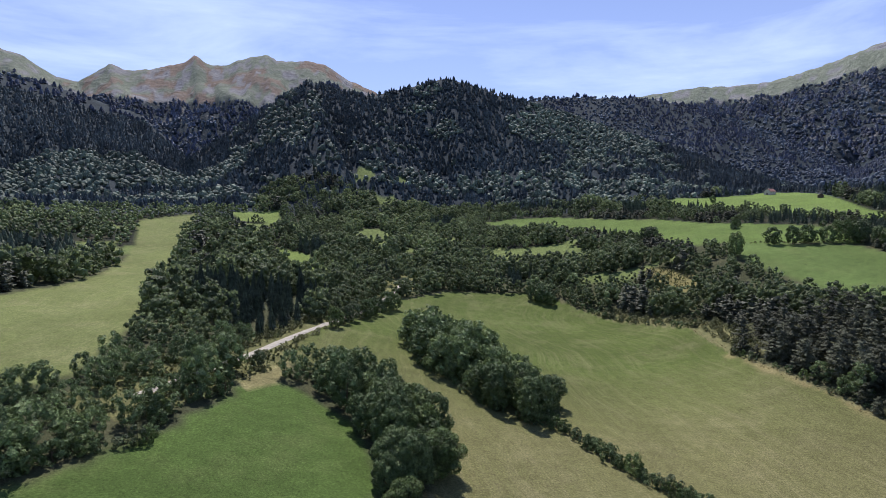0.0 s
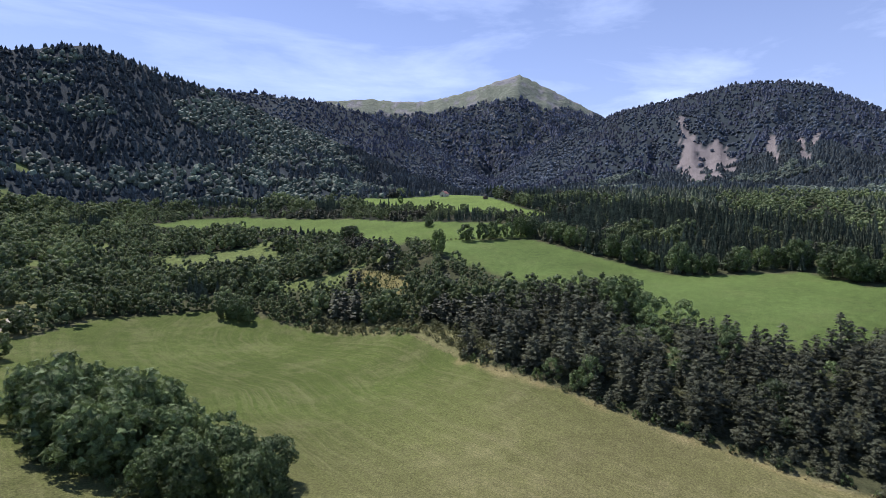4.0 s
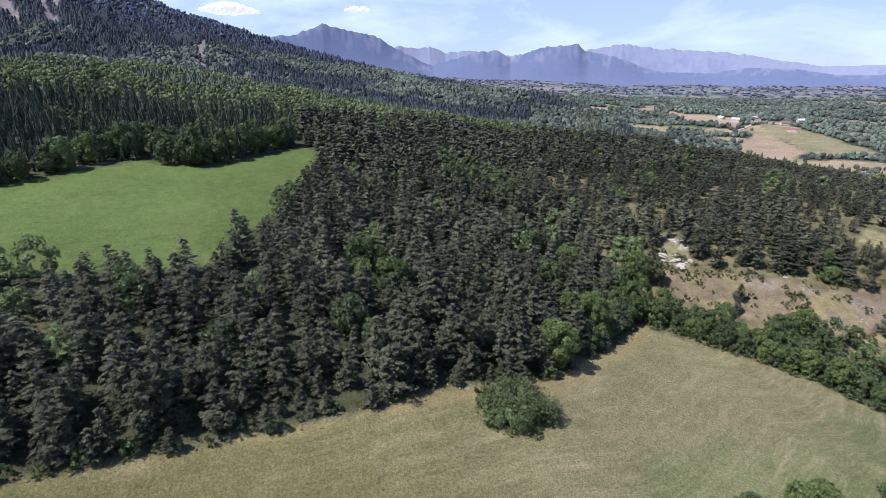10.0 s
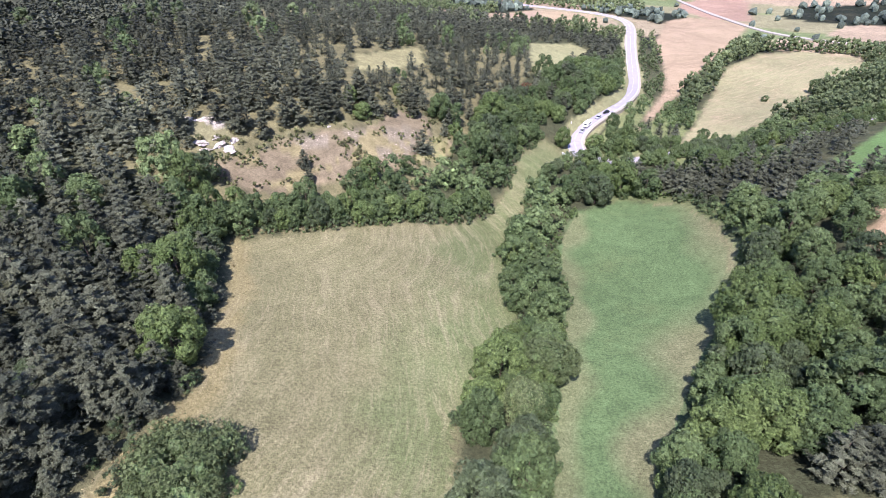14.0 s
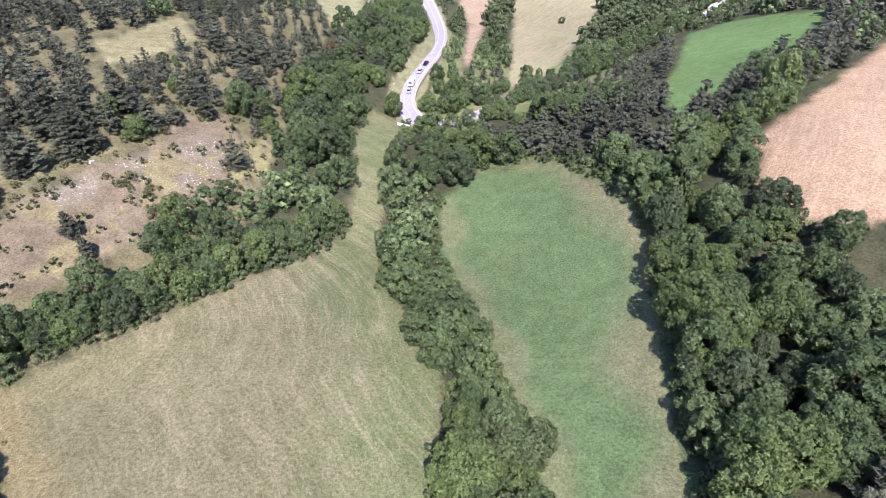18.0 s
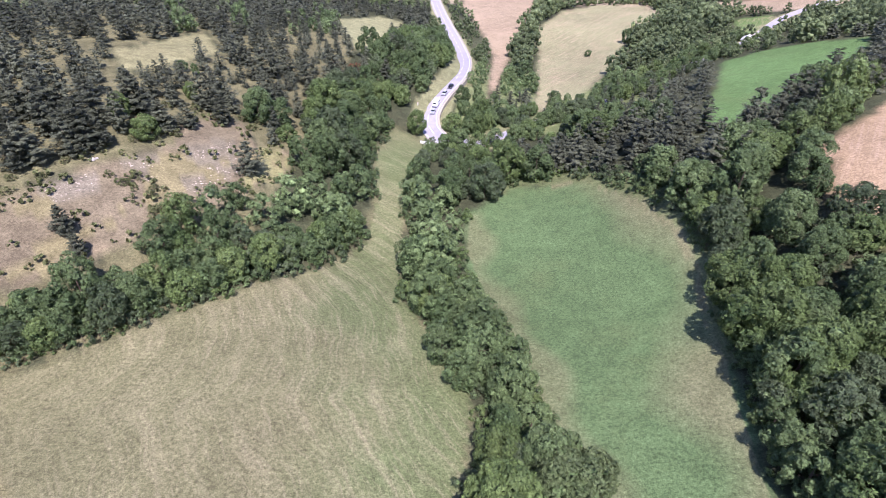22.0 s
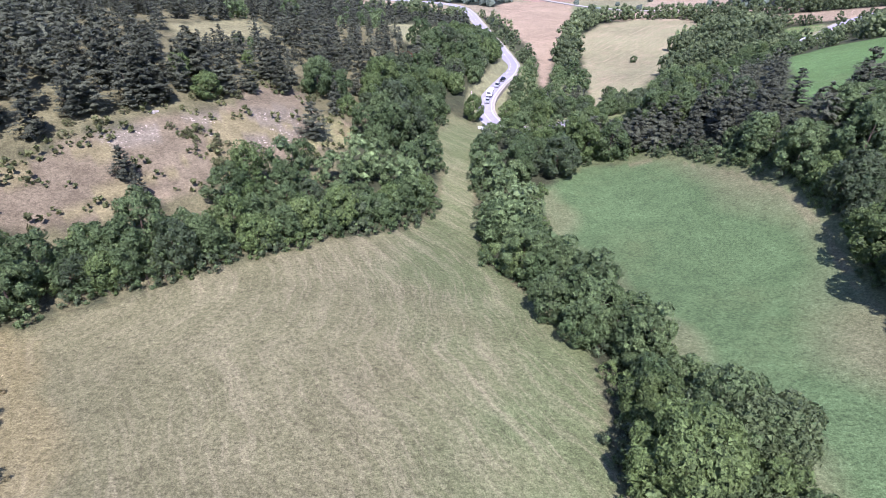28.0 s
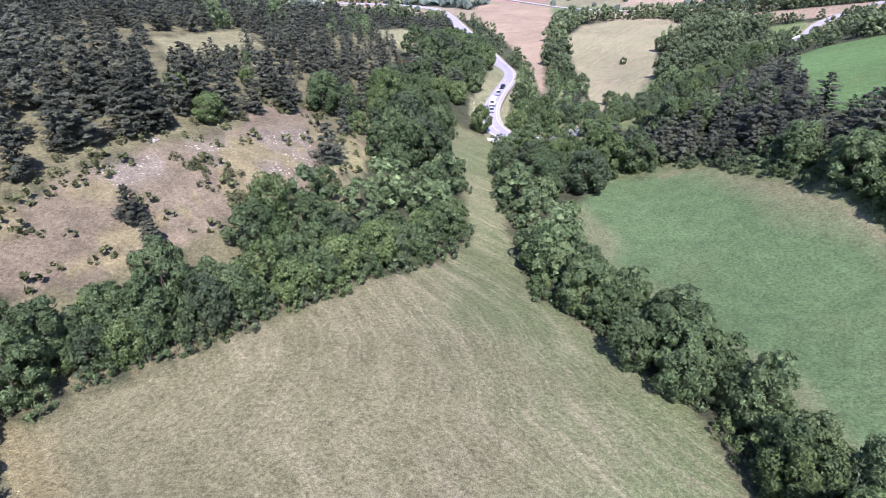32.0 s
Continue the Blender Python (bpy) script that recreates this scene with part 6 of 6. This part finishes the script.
wall_.matrix_basis = pose(-14.5, 187.2, float(height(-14.5, 187.2)) + 0.1, 0, 0, -25)
part("wall", blocks((-2.6, 2.6, -0.25, 0.25, 0, 1.0, 0.96), bevel=0.05), M_POST, wall_)
part("coping", blocks((-2.65, 2.65, -0.32, 0.32, 0.99, 1.1), bevel=0.03), M_POST, wall_)
tagged(wall_, "low white wall where the road bends", "wall")

# ---- buildings ----
M_WALL, _n, _l, _b = material("render_wall", (0.55, 0.5, 0.42), 0.9)
_l.new(blended(_n, _l, noise_node(_n, _l, 0.7, 5), (0.48, 0.43, 0.36), (0.64, 0.59, 0.5)), _b.inputs["Base Color"])
M_TILE, _n, _l, _b = material("red_tiles", (0.27, 0.125, 0.1), 0.85)
_l.new(blended(_n, _l, noise_node(_n, _l, 0.8, 5), (0.2, 0.1, 0.085), (0.31, 0.17, 0.14)), _b.inputs["Base Color"])
M_SHEETROOF, _n, _l, _b = material("pale_roof", (0.62, 0.6, 0.57), 0.6)
_l.new(blended(_n, _l, noise_node(_n, _l, 0.6, 5), (0.52, 0.5, 0.48), (0.72, 0.7, 0.67)), _b.inputs["Base Color"])
M_WOOD, _n, _l, _b = material("dark_boards", (0.1, 0.075, 0.055), 0.9)
_l.new(blended(_n, _l, noise_node(_n, _l, 3.0, 4), (0.07, 0.05, 0.04), (0.14, 0.11, 0.085)), _b.inputs["Base Color"])


def house(name, label, x, y, turn, wide, deep, tall, pitch, wall_mat, roof_mat, windows=3, chimney=True):
    h = new(name)
    h.matrix_basis = pose(x, y, float(height(x, y)) - 0.4, 0, 0, turn)
    w2, d2 = wide / 2, deep / 2
    bm = bmesh.new()
    top = tall + pitch
    base = [bm.verts.new(p) for p in ((-w2, -d2, -1), (w2, -d2, -1), (w2, d2, -1), (-w2, d2, -1))]
    eave = [bm.verts.new(p) for p in ((-w2, -d2, tall), (w2, -d2, tall), (w2, d2, tall), (-w2, d2, tall))]
    ridge_ = [bm.verts.new((-w2, 0, top)), bm.verts.new((w2, 0, top))]
    for i in range(4):
        bm.faces.new((base[i], base[(i + 1) % 4], eave[(i + 1) % 4], eave[i]))
    bm.faces.new((eave[3], eave[0], ridge_[0]))
    bm.faces.new((eave[1], eave[2], ridge_[1]))
    part("wall", bm, wall_mat, h)
    for s in (-1, 1):
        bm = bmesh.new()
        over = 0.5
        fall = pitch / d2
        lowp, q = (d2 + over), tall - over * fall
        pts = [(-w2 - over, s * lowp, q), (w2 + over, s * lowp, q), (w2 + over, 0, top), (-w2 - over, 0, top)]
        lo_ = [bm.verts.new(p) for p in pts]
        hi_ = [bm.verts.new((p[0], p[1], p[2] + 0.22)) for p in pts]
        bm.faces.new(lo_)
        bm.faces.new(hi_[::-1])
        for i in range(4):
            bm.faces.new((lo_[i], lo_[(i + 1) % 4], hi_[(i + 1) % 4], hi_[i]))
        bmesh.ops.recalc_face_normals(bm, faces=bm.faces)
        part("roof_slope", bm, roof_mat, h)
    for s in (-1, 1):
        for k in range(windows):
            wx = -w2 + wide * (k + 0.5) / windows
            win = part("window", blocks((wx - 0.55, wx + 0.55, s * d2 - 0.06, s * d2 + 0.06, tall * 0.35, tall * 0.35 + 1.3)), M_GLASS, h, "dark window")
            part("sill", blocks((wx - 0.7, wx + 0.7, s * d2 - 0.14, s * d2 + 0.14, tall * 0.35 - 0.14, tall * 0.35)), M_POST, win)
    part("door", blocks((w2 - 0.05, w2 + 0.06, -0.9, 0.9, -0.2, min(2.2, tall * 0.8))), M_WOOD, h, "dark wooden door")
    if chimney:
        part("chimney", blocks((w2 * 0.4, w2 * 0.4 + 0.8, -0.4, 0.4, top - 0.8, top + 1.1)), M_WALL, h)
    return tagged(h, label, "house" if chimney else "barn")


house("farmhouse", "small stone farmhouse with a red roof on the pasture", -312, -628, 30, 13, 8, 4.2, 3.2, M_WALL, M_TILE)
house("hut", "small dark wooden hut at the pasture's edge", -297, -516, 60, 7, 5, 2.6, 1.8, M_WOOD, M_WOOD, 1, False)
house("roadside_shed", "small white shed beside the side road", 141, 291, 55, 6, 4, 2.4, 1.2, M_POST, M_SHEETROOF, 1, False)
house("barn", "long barn with a red tiled roof", -412, 612, 36, 56, 24, 5, 5, M_WALL, M_TILE, 8, False)
for k in range(4):
    house("greenhouse", "pale low farm shed with a gabled roof", -290 + 9 * k, 522 - 1.5 * k, 78, 22, 8, 3.2, 2.2, M_SHEETROOF, M_SHEETROOF, 3, False)
house("manor", "pale stone house among fields", -180, 740, 15, 16, 10, 5.5, 3.4, M_WALL, M_TILE, 4)
house("farmhouse", "pale farmhouse beside a tan field", -152, 1010, 40, 24, 12, 6, 4, M_WALL, M_TILE, 5)
house("farmhouse", "farmhouse with a grey roof behind the wood", -640, 520, 20, 16, 9, 5, 3.5, M_WALL, M_SHEETROOF, 4)
house("farmhouse", "farmhouse with a grey roof behind the wood", -664, 508, 70, 14, 9, 5, 3.5, M_WALL, M_SHEETROOF, 4)
for k, (vx, vy) in enumerate(((-1020, 940), (-1050, 905), (-990, 985), (-1090, 990), (-930, 1010), (-1130, 930), (-880, 900), (-1000, 1040), (-610, 940), (-590, 965))):
    house("village_house", "small tile-roofed house of the far village", vx, vy, 37 * k, 15 + k % 4 * 2, 10, 5.5, 3.5, M_WALL, (M_TILE, M_SHEETROOF)[k % 2], 4)

# ---- far mountains and clouds ----
FAR_CREST = [(104, 1.8), (98, 2.9), (95.4, 3.3), (92, 3.9), (89.8, 4.75), (89.2, 4.6), (87.9, 4.4), (86.2, 4.05), (84.8, 3.7), (82.7, 2.6), (80, 1.2), (79, 1.0), (76.8, 1.6), (74.9, 2.15), (73.9, 2.4), (72.4, 2.3), (71.2, 1.6), (68.8, 2.4), (66.4, 2.95), (64.5, 2.85), (63.6, 2.2), (60.8, 1.7), (58.2, 0.7), (56, 0.35),
             (52.6, 0.3), (49.4, 0.7), (46.3, 0.65), (42.7, 0.1), (40, 0.1), (38, 0.6), (35.3, 2.4), (33, 3.2), (28, 4.0), (16, 4.5)]
PALE_CREST = [(88, 2.0), (84, 2.5), (82.4, 2.8), (81.3, 2.6), (80.4, 2.5), (79.3, 2.75), (77.7, 2.2), (75.2, 2.4), (71.8, 1.9), (66, 2.2), (62.7, 2.5), (60.5, 2.95), (58.8, 2.65), (56.4, 2.4), (53, 2.25), (48, 1.5), (44, 0.8), (40, 0.9), (30, 1.4)]


def hazy_range(name, crest, dist, deep, jag, dark, pale, bare_from, mat, label):
    """a mountain chain with spurs and gullies, in haze-tinted colours; its rock shows above bare_from of the rise"""
    tab = np.array(sorted(crest))
    cols, rows = 900, 22
    head = np.linspace(tab[0, 0], tab[-1, 0], cols)
    rise = np.interp(head, tab[:, 0], tab[:, 1])
    nil = head * 0
    teeth = (lattice(head * 1.7, nil, 5) + 0.6 * lattice(head * 4.3, nil, 9)) * jag * np.clip(rise, 0.1, 2)
    vs, paint = [], []
    for k in range(rows):
        s = k / (rows - 1)
        bend = head + 1.2 * lattice(head * 0.35, nil + s * 1.6, 19)
        spur = lattice(bend * 0.3, nil + s * 1.6, 13)
        r = dist - 330 * (1 - s) - deep * spur * math.sin(math.pi * min(1, s * 0.85 + 0.05)) * np.clip(rise, 0.2, 1.5)
        e = -1.3 + (rise + 1.3) * s ** 1.25 + teeth * s ** 12
        a = np.radians(head)
        vs.append(np.stack([HUB[0] - np.sin(a) * r, HUB[1] + np.cos(a) * r, EYE_LEVEL + r * np.tan(np.radians(e))], -1))
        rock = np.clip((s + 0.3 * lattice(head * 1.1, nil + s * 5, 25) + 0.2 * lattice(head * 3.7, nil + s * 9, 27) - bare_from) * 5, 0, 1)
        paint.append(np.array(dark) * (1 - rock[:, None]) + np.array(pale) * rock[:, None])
    v, paint = np.concatenate(vs), np.concatenate(paint)
    i, j = np.meshgrid(np.arange(rows - 1), np.arange(cols - 1), indexing="ij")
    f = np.stack([i * cols + j, i * cols + j + 1, (i + 1) * cols + j + 1, (i + 1) * cols + j], -1).reshape(-1, 4)
    return tagged(new(name, plain_mesh(name, v, f, mat, True, np.concatenate([paint, np.ones((len(paint), 1))], 1))), label, "mountains", kind="structure")


# the blue of both ranges is air haze put into their colours
M_RANGE_HAZE, _n, _l, _b = material("hazy_range", (0.13, 0.17, 0.26), 1.0, 0.0)
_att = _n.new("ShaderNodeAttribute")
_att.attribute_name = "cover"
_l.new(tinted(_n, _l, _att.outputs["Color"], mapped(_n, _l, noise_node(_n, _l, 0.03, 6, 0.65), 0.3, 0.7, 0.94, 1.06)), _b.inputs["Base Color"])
hazy_range("backdrop_near_range", FAR_CREST, 4690, 9, 0.06, (0.135, 0.17, 0.262), (0.19, 0.22, 0.3), 0.95, M_RANGE_HAZE, "wooded mountains across the plain, blue with painted haze")
hazy_range("backdrop_far_range", PALE_CREST, 4880, 3, 0.045, (0.2, 0.24, 0.335), (0.235, 0.268, 0.355), 0.5, M_RANGE_HAZE, "jagged mountains on the horizon, paled by painted haze")

M_CLOUD_GLOW, _n, _l, _b = material("cloud", (0.95, 0.95, 0.95), 1.0, 0.0)
# added glow that whitens the clouds' shaded undersides
_b.inputs["Emission Color"].default_value, _b.inputs["Emission Strength"].default_value = (1, 1, 1, 1), 0.45
for head, rise, wide_, n in ((98.1, 6.1, 480, 26), (86.2, 6.5, 230, 14)):
    pick = np.random.default_rng(n)
    bm = bmesh.new()
    a = radians(head)
    cx, cy, cz = HUB[0] - math.sin(a) * 5200, HUB[1] + math.cos(a) * 5200, EYE_LEVEL + 5200 * math.tan(radians(rise)) - 50
    for k in range(n):
        t_ = pick.uniform(-1, 1)
        r = wide_ * 0.13 * (1.15 - abs(t_)) * pick.uniform(0.6, 1.1) + 8
        o = t_ * wide_ * 0.5
        made_ = bmesh.ops.create_icosphere(bm, subdivisions=3, radius=r)
        for v in made_["verts"]:
            v.co *= 1 + 0.25 * noise.noise(v.co * 0.03 + Vector((k, 0, 0)))
            v.co = Vector((cx + math.cos(a) * o + v.co.x, cy + math.sin(a) * o + v.co.y, cz + pick.uniform(0, 1) * 0 + r * 0.35 + v.co.z * 0.75))
    for f in bm.faces:
        f.smooth = True
    tagged(part("cloud", bm, M_CLOUD_GLOW), "small white cumulus cloud over the ridge", "cloud", kind="structure")
